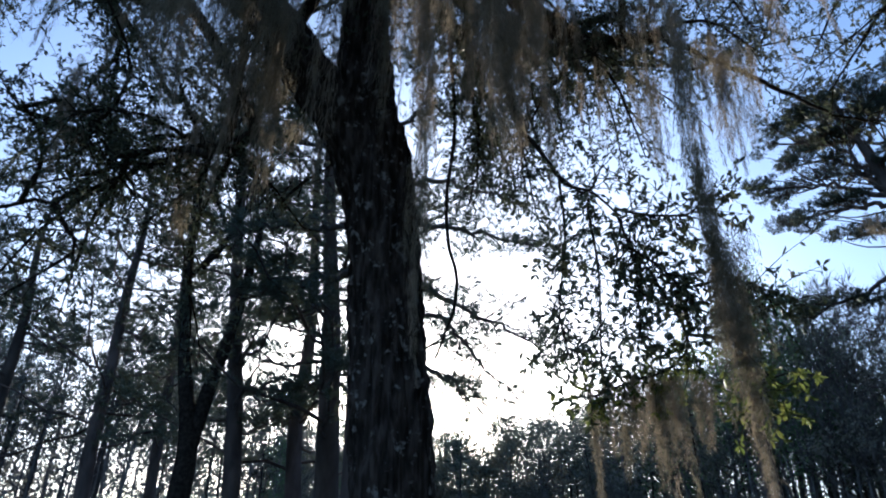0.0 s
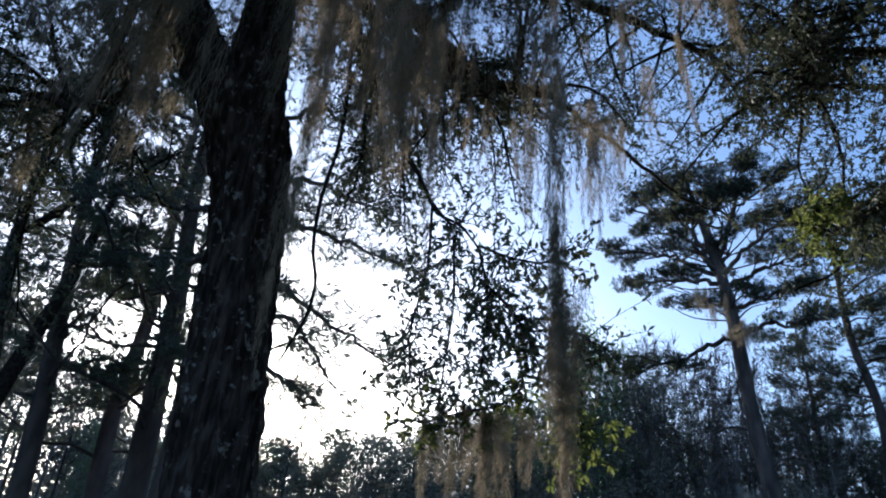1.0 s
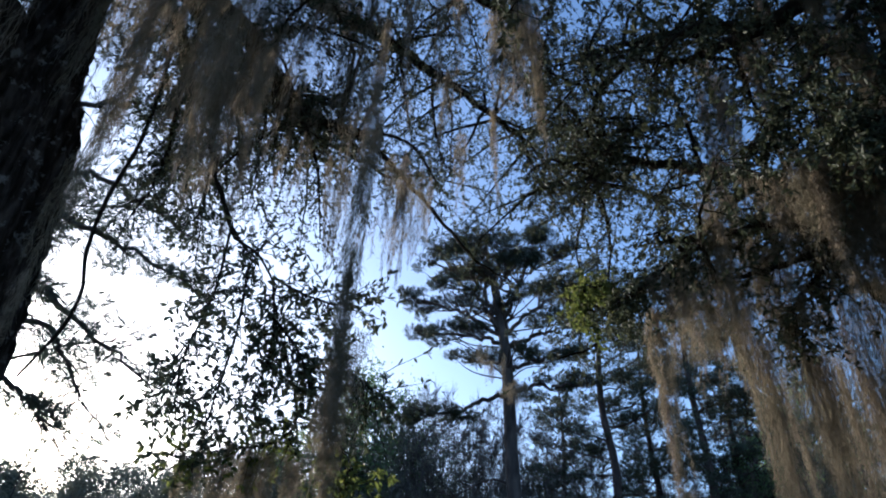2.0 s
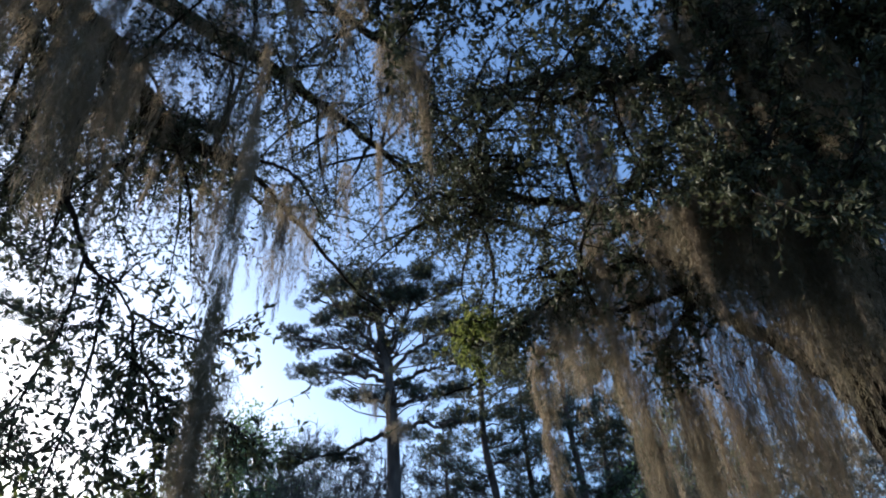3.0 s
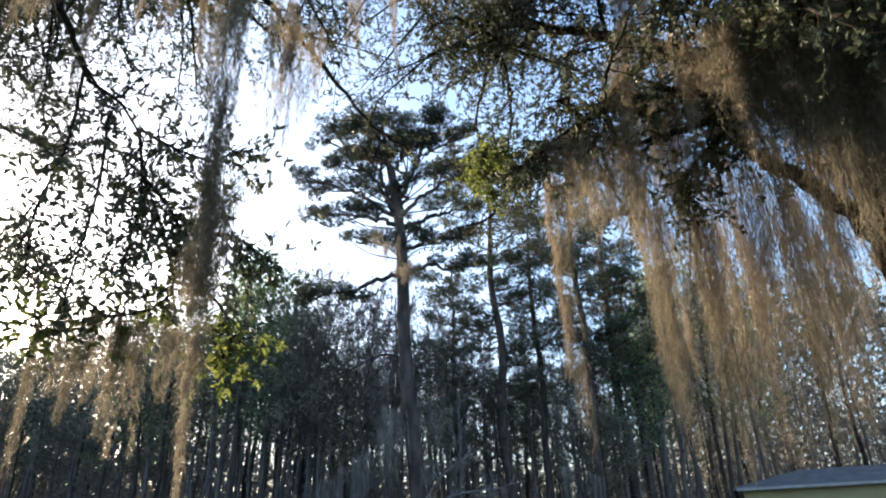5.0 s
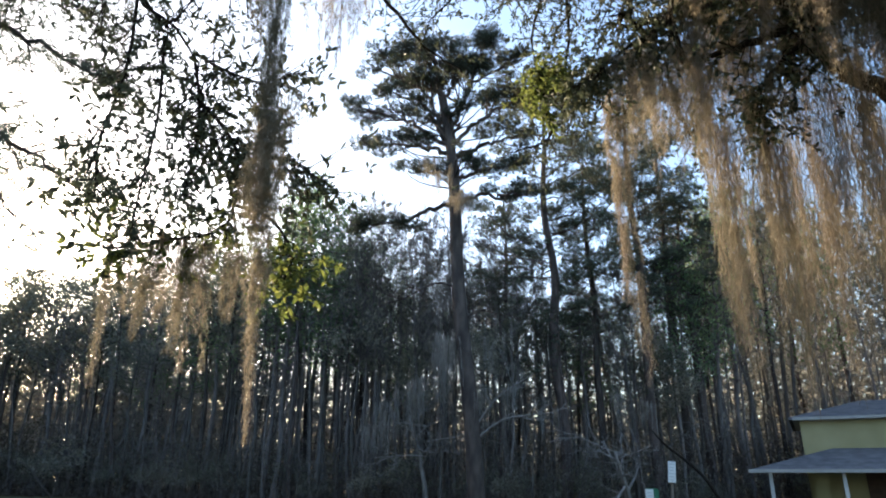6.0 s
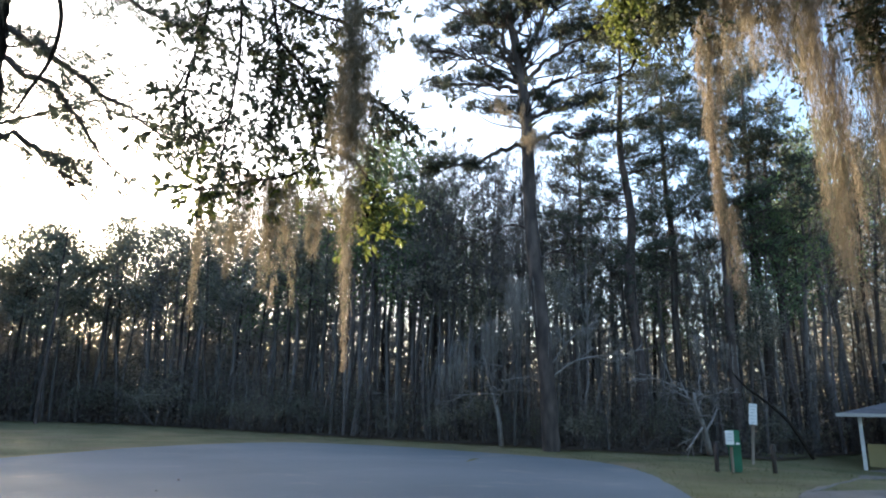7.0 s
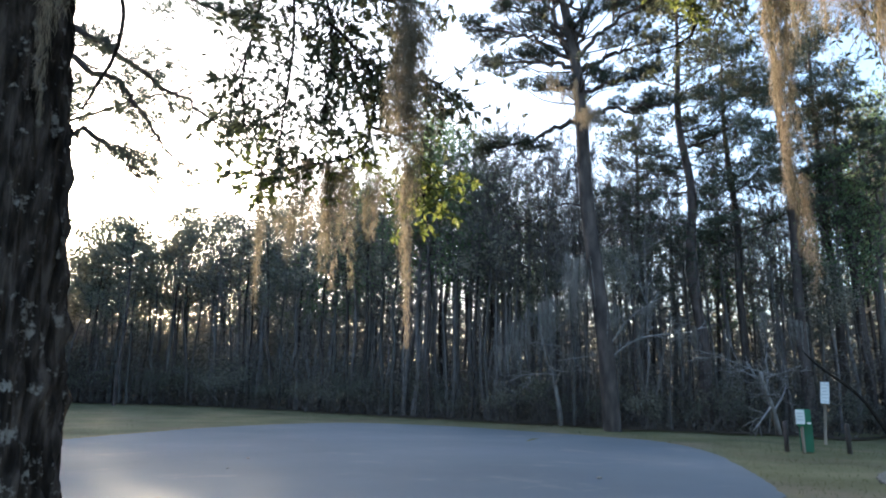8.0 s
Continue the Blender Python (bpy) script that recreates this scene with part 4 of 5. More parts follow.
_, l4 = oak_limb(main_oak, "limb", [outward((-4.2, 3.0, 7.6)), by(-38, 42, 8.0), by(-36, 36, 9.0), by(-34, 31, 9.6)], [0.07, 0.05, 0.03, 0.012], 8, 70, lm)
_, l5 = oak_limb(main_oak, "limb", [T, (-1.6, 4.6, 7.9), (-2.8, 6.4, 8.4), (-4.2, 8.2, 8.4)], [0.12, 0.09, 0.06, 0.03], 10, 60, lm)
_, l6 = oak_limb(main_oak, "limb", [T, (-0.2, 4.8, 7.9), (0.4, 6.4, 8.3), (0.9, 8.4, 8.2)], [0.12, 0.09, 0.06, 0.02], 10, 50, lm)
_, l7 = oak_limb(main_oak, "limb", [outward((-0.62, 3.1, 7.6)), (-0.3, 2.2, 9.2), (0.6, 1.0, 10.2), (1.6, -0.8, 10.6)], [0.15, 0.11, 0.08, 0.04], 10, 40, lm)
_, l8 = oak_limb(main_oak, "limb", [outward((-0.62, 3.1, 7.6)), (-1.6, 2.0, 9.0), (-3.0, 0.4, 9.8), (-4.2, -2.0, 10.0)], [0.13, 0.1, 0.07, 0.03], 10, 40, lm)
_, l9 = oak_limb(main_oak, "limb", [T, by(14, 55, 5.2), by(28, 52, 6.0), by(38, 48, 6.8), by(43, 45, 7.2)], [0.13, 0.1, 0.07, 0.045, 0.015], 10, 60, lm)
_, l10 = oak_limb(main_oak, "limb", [T + (0.06, -0.02, 0.6), by(10, 60, 4.4), by(26, 60, 4.8), by(40, 56, 5.4), by(46, 51, 6.0)], [0.12, 0.09, 0.07, 0.045, 0.015], 10, 60, lm)
_, l11 = oak_limb(main_oak, "limb", [T, by(0, 50, 5.6), by(10, 46, 6.6), by(18, 44, 7.4), by(26, 42, 8.0)], [0.12, 0.09, 0.06, 0.04, 0.015], 10, 60, lm)
for pts, n_tw in (([by(-2, 52, 5.0), by(0, 45, 5.2), by(1, 38, 5.4), by(0, 33, 5.6)], 80), ([by(-10, 54, 4.8), by(-12, 49, 4.9), by(-13, 44, 5.0)], 60), ([by(4, 50, 5.4), by(6, 44, 5.6), by(8, 38, 5.8)], 70),
                  ([by(-4, 55, 4.6), by(-3, 49, 4.8), by(-2, 44, 4.9)], 60)):
    oak_limb(main_oak, "branch", [T, *pts], [0.05, 0.03, 0.02, 0.012, 0.006], 7, n_tw, lm, start=0.3)
for pts, n_tw in (([by(-1, 47, 6.0), by(1, 41, 6.4), by(2.5, 35, 6.8)], 80), ([by(3, 47, 6.2), by(5.5, 41, 6.6), by(6.5, 34, 7.0)], 80), ([by(8, 47, 6.0), by(10, 42, 6.4), by(11, 37, 6.6)], 70)):
    oak_limb(main_oak, "branch", [T, *pts], [0.05, 0.03, 0.015, 0.006], 7, n_tw, lm, start=0.35)
side_branches(main_oak, left_limb, 11, (0.5, 1.5), lm, 32, 0.3, start=0.35)
for line, n_b in ((l1, 9), (l2, 9), (l3, 14), (l4, 16), (l5, 13), (l6, 14), (l7, 14), (l8, 10), (l9, 24), (over, 14), (l10, 18), (l11, 16)):
    side_branches(main_oak, line, n_b, (0.8, 2.0), lm, 30, 0.2)
foliage = Geo()
for o, d, s in lm:
    stamp(foliage, SLIM, o, d, s)
part("foliage", foliage, OAK_LEAF, main_oak, "small dark glossy oak leaves", smooth=False)
low = Geo()
for o, d, s in low_leaves:
    stamp(low, LEAF, o, d, s)
part("foliage", low, YOUNG_LEAF, main_oak, "yellow-green oak leaves", smooth=False)
o, d, s = [np.concatenate(q) for q in zip(*near_leaves)]
pick = rng.permutation(len(o))
rest = Geo()
stamp(rest, LEAF, o[pick[280:]], d[pick[280:]], s[pick[280:]])
part("foliage", rest, OAK_LEAF, main_oak, "dark oak leaves on hanging twigs", smooth=False)
LEAF_MESHES = []
for q in range(5):
    one = Geo()
    v = LEAF[0] * (rng.uniform(0.8, 1.25), 1, rng.uniform(0.5, 1.6))
    one.add(v, LEAF[1])
    LEAF_MESHES.append(one.mesh("leaf", OAK_LEAF, False))
for q in pick[:280]:
    ob = new("leaf", LEAF_MESHES[int(q) % 5])
    ob.parent = main_oak
    turn = Vector(d[q]).to_track_quat("Y", "Z") @ Euler((0, rng.uniform(0, 6.28), 0)).to_quaternion()
    ob.matrix_world = Matrix.LocRotScale(o[q], turn, (s[q], s[q], s[q]))

# a dark vine hanging beside the trunk
vine = Geo()
tube(vine, curve([by(-3, 50, 5), by(-1.7, 40.8, 5), by(-2.4, 34.4, 5), by(-2.2, 30, 5), by(-1.3, 27, 5), by(-1.5, 24, 5), by(-2.4, 21.6, 5), by(-3.2, 19.5, 5)], 6), [0.02, 0.018, 0.016, 0.014, 0.008], 7)
tagged(part("vine", vine, LIMB_BARK, None, "bare dark woody vine hanging from the oak"), category="vine")

# the second oak, to the right, behind a curtain of moss
oak2 = oak("oak_tree", "second dark oak with low moss-hung limbs and dense leaves", None)
trunk = Geo()
B2 = spot(83.4, 4.8)
bole2 = curve([B2 - (0, 0, 0.35), B2 + (0, 0, 0.1), B2 + (-0.04, 0, 0.9), B2 + (-0.08, 0.05, 2.2), B2 + (-0.14, 0.1, 3.6), B2 + (-0.1, 0.1, 4.8), B2 + (0.1, 0.0, 6.4), B2 + (0.5, -0.3, 8.6)], 22)
tube(trunk, bole2, [0.48, 0.4, 0.335, 0.315, 0.3, 0.26, 0.2, 0.08], 90, ridged)
part("trunk", trunk, SHADED_PLAIN_BARK, oak2, "fissured bark, darkened for canopy shade")
lm2, gold_leaves, behind = [], [], []
F2 = B2 + (-0.12, 0.1, 4.3)
_, r1 = oak_limb(oak2, "limb", [F2 - (0, 0, 0.6), by(77, 34, 4.8), by(72.5, 35, 4.9), by(66, 39, 5.2), by(58, 42, 5.6), by(50, 44, 5.9)], [0.16, 0.12, 0.1, 0.08, 0.05, 0.02], 10, 60, lm2)
_, r2 = oak_limb(oak2, "branch", [F2 - (0, 0, 1.6), by(76, 25, 4.8), by(72, 29, 4.8), by(70, 33, 4.8)], [0.07, 0.06, 0.05, 0.03], 8, 10, lm2)
_, r3 = oak_limb(oak2, "limb", [F2, by(78, 45, 5.4), by(70, 50, 5.6), by(60, 52, 5.8), by(50, 52, 6.0)], [0.16, 0.12, 0.09, 0.06, 0.02], 10, 70, lm2)
_, r4 = oak_limb(oak2, "limb", [F2, by(90, 48, 5.2), by(95, 54, 4.6), by(90, 62, 4.0)], [0.15, 0.11, 0.08, 0.03], 10, 70, lm2)
_, r5 = oak_limb(oak2, "limb", [F2, by(85, 40, 6.0), by(78, 38, 7.4), by(70, 36, 8.4), by(64, 33, 9)], [0.15, 0.12, 0.09, 0.05, 0.02], 10, 70, lm2)
_, r6 = oak_limb(oak2, "branch", [by(66, 39, 5.2), by(60, 36, 5.4), by(55, 33, 5.6), by(50, 31, 5.9), by(46.5, 31.5, 6.0)], [0.05, 0.04, 0.03, 0.02, 0.006], 8, 30, lm2, start=0.2)
_, r11 = oak_limb(oak2, "branch", [by(50, 31, 5.9), by(49, 32.6, 5.0), by(47.6, 32.8, 4.7), by(48, 30, 4.7)], [0.012, 0.01, 0.008, 0.004], 6, 60, gold_leaves, start=0.2, length=(0.12, 0.35))
_, r7 = oak_limb(oak2, "branch", [by(77, 34, 4.8), by(72, 33, 4.4), by(66, 32, 4.3), by(60, 32, 4.4)], [0.05, 0.035, 0.025, 0.01], 8, 26, lm2)
_, r14 = oak_limb(oak2, "branch", [by(72, 33, 4.4), by(66, 35.5, 4.25), by(60, 35, 4.15), by(54, 33, 4.2), by(51.5, 31.5, 4.3)], [0.03, 0.024, 0.018, 0.01, 0.005], 7, 90, lm2, start=0.25, length=(0.15, 0.4))
_, r8 = oak_limb(oak2, "limb", [F2, by(98, 44, 5.4), by(108, 46, 5.8), by(118, 48, 6.0)], [0.14, 0.1, 0.07, 0.02], 10, 50, lm2)
_, r10 = oak_limb(oak2, "limb", [F2, by(90, 38, 5.6), by(98, 36, 6.4), by(106, 34, 7)], [0.14, 0.1, 0.06, 0.02], 10, 50, lm2)
_, r12 = oak_limb(oak2, "limb", [F2 + (0, 0, 0.3), by(84, 50, 4.2), by(76, 50, 3.9), by(68, 50, 3.8), by(60, 50, 4.0)], [0.13, 0.1, 0.07, 0.045, 0.012], 10, 70, lm2)
_, r13 = oak_limb(oak2, "limb", [F2 + (0, 0, 0.1), by(92, 44, 4.2), by(98, 44, 4.0), by(104, 46, 4.0)], [0.13, 0.09, 0.06, 0.012], 10, 70, lm2)
_, r9 = oak_limb(oak2, "limb", [by(60, 52, 5.8), by(52, 49, 5.8), by(50, 45, 5.6), by(50, 40, 5.5)], [0.05, 0.04, 0.02, 0.008], 8, 50, lm2)
for line, n_b in ((r1, 17), (r3, 18), (r4, 18), (r5, 14), (r8, 18), (r9, 26), (r10, 22), (r7, 2), (r12, 9), (r13, 16)):
    side_branches(oak2, line, n_b, (0.6, 1.5), lm2, 30, 0.2)
# unseen limbs of both crowns, added over and behind the camera to block skylight
for root, start, pts in ((main_oak, l7[-1], (by(165, 66, 4.5), by(150, 60, 5.5))), (main_oak, l8[-1], (by(230, 60, 5.0), by(205, 58, 6.0))), (main_oak, l8[8], (by(270, 55, 5.5), by(255, 50, 7.0))),
                         (oak2, r8[-1], (by(135, 52, 6.2), by(155, 52, 6.4))), (oak2, r4[-1], (by(140, 68, 4.0), by(180, 66, 4.4))), (oak2, r4[8], (by(120, 60, 4.6), by(135, 56, 5.6)))):
    _, line = oak_limb(root, "limb", [start, *pts], [0.07, 0.05, 0.02], 8)
    side_branches(root, line, 15, (0.8, 1.8), lm2 if root == oak2 else behind, 30, 0.15, start=0.05, size=(0.07, 0.10))
# more unseen leafy limbs, added high over the camera to dim light from above
for root, start, pts in ((main_oak, l10[6], (by(20, 68, 3.2), by(60, 72, 2.6))), (main_oak, l7[8], (by(-20, 70, 2.8), by(-60, 66, 3.4))), (main_oak, l8[5], (by(-40, 60, 4.2), by(-80, 58, 4.6))), (oak2, r4[6], (by(100, 70, 2.8), by(60, 74, 2.2))),
                         (oak2, r12[6], (by(70, 62, 3.2), by(40, 66, 3.0))), (main_oak, l7[-1], (by(120, 74, 2.6), by(170, 72, 3.0)))):
    _, line = oak_limb(root, "limb", [start, *pts], [0.06, 0.04, 0.015], 8)
    side_branches(root, line, 18, (0.8, 1.8), lm2 if root == oak2 else behind, 30, 0.12, start=0.2, size=(0.07, 0.11))
side_branches(oak2, r6, 11, (0.4, 0.9), lm2, 22, 0.3)
for pts, n_tw in (([by(84, 49, 4.0), by(78, 47, 3.6), by(72, 44, 3.5), by(67, 42, 3.6)], 130), ([by(88, 47, 4.0), by(84, 42, 3.5), by(79, 40, 3.4), by(75, 41, 3.4)], 130), ([by(96, 44, 4.2), by(91, 40, 3.6), by(87, 36, 3.5), by(84, 34, 3.5)], 110),
                  ([by(72, 33, 4.4), by(70, 31, 4.3), by(67, 29, 4.3), by(65, 27, 4.4)], 60)):
    oak_limb(oak2, "branch", pts, [0.03, 0.02, 0.012, 0.005], 7, n_tw, lm2, start=0.05, length=(0.2, 0.5))
foliage, back = Geo(), Geo()
for o, d, s in lm2:
    stamp(foliage, SLIM, o, d, s)
for o, d, s in behind:
    stamp(back, SLIM, o, d, s)
# main oak's leaves on the added unseen limbs, there to block skylight
part("foliage", back, OAK_LEAF, main_oak, "small dark glossy oak leaves", smooth=False)
part("foliage", foliage, OAK_LEAF, oak2, "small dark glossy oak leaves", smooth=False)
low = Geo()
for o, d, s in gold_leaves:
    stamp(low, LEAF, o, d, s)
part("foliage", low, YOUNG_LEAF, oak2, "yellow-green oak leaves", smooth=False)

# ---- Spanish moss ----
def strand_mesh(width, threads, taper, seed, thick=0.0018, curl=0.75, mat=None, loose=0.55):
    """One hanging strand of short curling threads, a metre long, its top at the origin."""
    global rng
    keep, rng = rng, np.random.default_rng(seed)
    seg = 2
    s = rng.uniform(0, 1, threads) ** 1.1
    wander = np.cumsum(rng.normal(size=(12, 2)) * 0.012, 0)
    mid = np.stack([np.interp(s, np.linspace(0, 1, 12), wander[:, c]) for c in range(2)], -1)
    lumps = 0.3 + 0.8 * np.interp(s, np.linspace(0, 1, 14), rng.uniform(0.1, 1.0, 14))
    neck = np.minimum(1, 0.45 + 2.5 * s)
    x0 = mid + rng.normal(size=(threads, 2)) * (width * lumps * neck * (1.02 - s) ** taper)[:, None]
    stray = (rng.uniform(0, 1, threads) < loose)[:, None]
    ln = np.where(stray[:, 0], rng.uniform(0.035, 0.12, threads), rng.uniform(0.08, 0.2, threads)) * (1.15 - 0.6 * s)
    pts = np.zeros((threads, seg + 1, 3))
    pts[:, 0] = np.c_[x0, -s * 0.93]
    way = unit(np.c_[rng.normal(size=(threads, 2)) * np.where(stray, 0.8, 0.2), -rng.uniform(0.5, 1.1, threads)])
    spin = unit(rng.normal(size=(threads, 3))) * rng.uniform(0.2, 1.0, (threads, 1)) * np.where(stray, curl, curl * 0.3)
    for k in range(seg):
        pts[:, k + 1] = pts[:, k] + way * (ln / seg)[:, None]
        way = unit(way + np.cross(spin, way) + np.where(stray, 1.0, 1.8) * np.array((0, 0, -0.3)) + rng.normal(size=(threads, 3)) * np.where(stray, 0.2, 0.14))
    a = rng.uniform(0, np.pi, (threads, 1)) + np.linspace(0, 1.5, seg + 1)[None]
    w = np.stack([np.cos(a), np.sin(a), np.zeros_like(a)], -1) * (thick * np.linspace(1.2, 0.6, seg + 1))[None, :, None] * rng.uniform(0.6, 1.6, (threads, 1, 1))
    v = np.stack([pts - w, pts + w], 2).reshape(threads, -1, 3)
    k = np.arange(seg) * 2
    t = np.concatenate([np.stack([k, k + 1, k + 3], -1), np.stack([k, k + 3, k + 2], -1)])
    geo = Geo()
    geo.add(v, (t[None] + (np.arange(threads) * (2 * seg + 2))[:, None, None]).reshape(-1, 3))
    rng = keep
    return geo.mesh("strand", mat or MOSS, False)


STRANDS = [strand_mesh(0.027, 265, 0.4, 100 + q, 0.0016, 1.5, None, 0.8) for q in range(5)]
FLUFFS = [strand_mesh(0.058, 300, 0.35, 120 + q, 0.0017, 1.5, None, 0.82) for q in range(5)]
VEILS = [strand_mesh(0.06, 80, 0.3, 140 + q, 0.0042, 0.6, GREY_MOSS) for q in range(3)]
M_LABEL = {"veil": "thin grey veil of Spanish moss hanging from a tree", "tail": "thick golden-brown tail of Spanish moss hanging from the oak", "rope": "long narrow strand of Spanish moss hanging from the oak", "curtain": "ragged clump of grey-gold Spanish moss hanging from the oak", "column": "thick grey column of Spanish moss hanging overhead"}


def moss(kind, top, length, wide=1.0, group="moss on the oaks"):
    """A clump of strands: how many, how far apart, and how uneven at the lower end."""
    count, apart, uneven = {"veil": (5, 0.17, 0.6), "rope": (3, 0.015, 0.35), "tail": (4, 0.032, 0.4), "column": (6, 0.055, 0.35), "curtain": (5, 0.10, 0.55)}[kind]
    root = empty("spanish_moss", Matrix.LocRotScale(top, Euler((rng.normal() * 0.03, rng.normal() * 0.03, rng.uniform(0, 6.28))), (wide, wide, length)), M_LABEL[kind], "spanish moss", group)
    for q in range(count):
        data = VEILS[int(rng.integers(0, 3))] if kind == "veil" else STRANDS[int(rng.integers(0, 5))] if kind in ("rope", "tail") or q % 3 == 2 else FLUFFS[int(rng.integers(0, 5))]
        ob = tagged(new("strand", data), kind="stuff")
        ob.parent = root
        f = 1 - (uneven * rng.uniform() if q else 0)
        ob.matrix_basis = Matrix.LocRotScale((rng.normal() * apart, rng.normal() * apart, -rng.uniform(0, 0.06)), Euler((0, 0, rng.uniform(0, 6.28))), (1, 1, f))
    return root


def hang_moss(kind, bearing, high, low, distance, wide=1.0):
    a, b = by(bearing, high, distance), by(bearing, low, distance)
    if kind == "column" and distance < 4.0:
        wide *= 0.68
    return moss(kind, a, a[2] - b[2], wide)


# the long strand in the middle, and the fringe round it
for row in (("tail", 22.2, 57, 42, 2.5, 0.6), ("tail", 22.9, 50, 33, 2.35, 0.5), ("rope", 22.6, 46, 30, 2.3, 0.55), ("rope", 23.4, 48, 33, 2.4, 0.6), ("rope", 22.6, 38, 26, 2.3, 0.6),
            ("column", 22.7, 33, 21, 2.3, 0.34), ("tail", 22.6, 31, 19, 2.3, 0.7), ("curtain", 22.75, 29, 17, 2.3, 0.5), ("curtain", 22.7, 24, 13, 2.3, 0.36), ("tail", 22.8, 28, 16, 2.3, 0.6), ("rope", 22.8, 23, 12, 2.28, 0.6), ("column", 22.65, 28, 15, 2.3, 0.36), ("tail", 22.7, 36, 24, 2.3, 0.42), ("tail", 22.75, 26, 14, 2.29, 0.4), ("rope", 22.9, 17, 7.5, 2.27, 0.5),
            ("rope", 23.0, 12, 1.4, 2.25, 0.3), ("rope", 25.6, 45, 36, 4.1, 0.7), ("rope", 26.9, 45, 33.5, 4.3, 0.7), ("rope", 28.1, 44, 33, 4.3, 0.7), ("rope", 29.5, 44, 36, 4.5, 0.7), ("rope", 30.6, 43, 37, 4.6, 0.6), ("rope", 18.0, 44, 35, 4.3, 0.7), ("rope", 19.6, 44, 34, 4.2, 0.7), ("rope", 20.8, 43, 35, 4.2, 0.7), ("rope", 26.4, 44, 34, 4.2, 0.8), ("rope", 27.4, 43, 36, 4.3, 0.6), ("rope", 28.8, 43, 35, 4.5, 0.8)):
    hang_moss(*row)
for row in (("tail", 15.4, 48, 36, 4.4, 0.6), ("column", 17.4, 57, 41, 4.0, 0.8), ("column", 20.0, 60, 43.5, 3.7, 0.9), ("tail", 21.8, 52, 40, 4.2, 0.9), ("tail", 31.9, 52, 44, 4.8, 0.8), ("rope", 34, 47, 39.5, 5.2, 0.9),
            ("tail", 38, 49, 40.5, 5.2, 0.7), ("column", 43.6, 58, 45, 4.6, 0.9), ("column", 41.6, 58, 48, 4.6, 0.8), ("tail", 44.6, 51, 44, 4.7, 0.7), ("rope", 13, 50, 39, 4.3, 0.9)):
    hang_moss(*row)
# fringe under the low branch
for row in (("tail", 10.6, 17.5, 5.6, 4.5, 0.55), ("tail", 13.2, 17.5, 9.4, 4.5, 0.7), ("tail", 14.6, 18, 11, 4.5, 0.8), ("tail", 15.8, 18, 12.5, 4.5, 0.6), ("tail", 16.6, 17.5, 8.6, 4.5, 0.8),
            ("tail", 17.8, 18, 11, 4.5, 0.9), ("tail", 20.2, 17.5, 11.4, 4.4, 0.7), ("tail", 8.8, 43, 29, 4.3, 0.8)):
    hang_moss(*row)
for q in range(5):
    hang_moss(("rope", "tail")[q % 2], 12.2 + 1.75 * q + rng.normal() * 0.3, 18.3, 12 + rng.normal() * 1.8, 4.45 + rng.normal() * 0.06, 0.8)
# columns and clumps high up round the main trunk
for row in (("column", -30, 49, 33, 4.6, 1.3), ("curtain", -26, 52, 33, 4.4, 1.2), ("column", -22.5, 49, 30, 4.4, 1.2), ("column", -18, 56, 36, 4.2, 1.1), ("column", -7.5, 56, 40, 3.5, 1.0),
            ("tail", -5.4, 46, 31, 3.55, 0.8), ("rope", -5.8, 36, 25, 3.6, 0.8), ("rope", -6.2, 28, 17, 3.65, 0.45), ("column", -3.6, 56, 42, 3.7, 1.2), ("column", -0.4, 56, 40.5, 3.8, 1.5), ("column", 2.2, 56, 39, 3.8, 1.1),
            ("column", 5.6, 56, 39.5, 4.0, 1.0)):
    hang_moss(*row)
for row in (("column", -6.2, 57, 43.5, 3.2, 1.1), ("column", -4.0, 58, 44, 3.1, 1.1), ("column", -1.4, 57, 43, 3.2, 1.2), ("column", -9.5, 58, 43, 5.0, 1.3), ("column", -11.5, 58, 45, 5.0, 1.2), ("column", -7.6, 58, 45, 4.8, 1.2), ("tail", 8.5, 52, 41, 4.2, 0.9), ("column", 10.6, 58, 45, 3.9, 1.0), ("curtain", 13.6, 58, 48, 3.8, 0.9), ("column", -34, 50, 37, 5.0, 1.2), ("tail", -38, 46, 36, 5.4, 1.0)):
    hang_moss(*row)
for q in range(12):
    hang_moss(("column", "curtain")[q % 2], rng.uniform(-48, 50), rng.uniform(56, 64), rng.uniform(46, 53), rng.uniform(3.2, 4.6), rng.uniform(0.8, 1.3))
for q in range(13):
    b, h = (rng.uniform(-42, -25) if q % 2 else rng.uniform(-9, 8)), rng.uniform(48, 58)
    hang_moss("column", b, h, h - rng.uniform(9, 17), rng.uniform(2.9, 3.7), rng.uniform(0.9, 1.3))
for q in range(12):
    b, h = rng.uniform(-48, -14), rng.uniform(36, 48)
    hang_moss(("tail", "column")[q % 2], b, h, h - rng.uniform(6, 12), rng.uniform(4.8, 6.4), rng.uniform(0.8, 1.2))
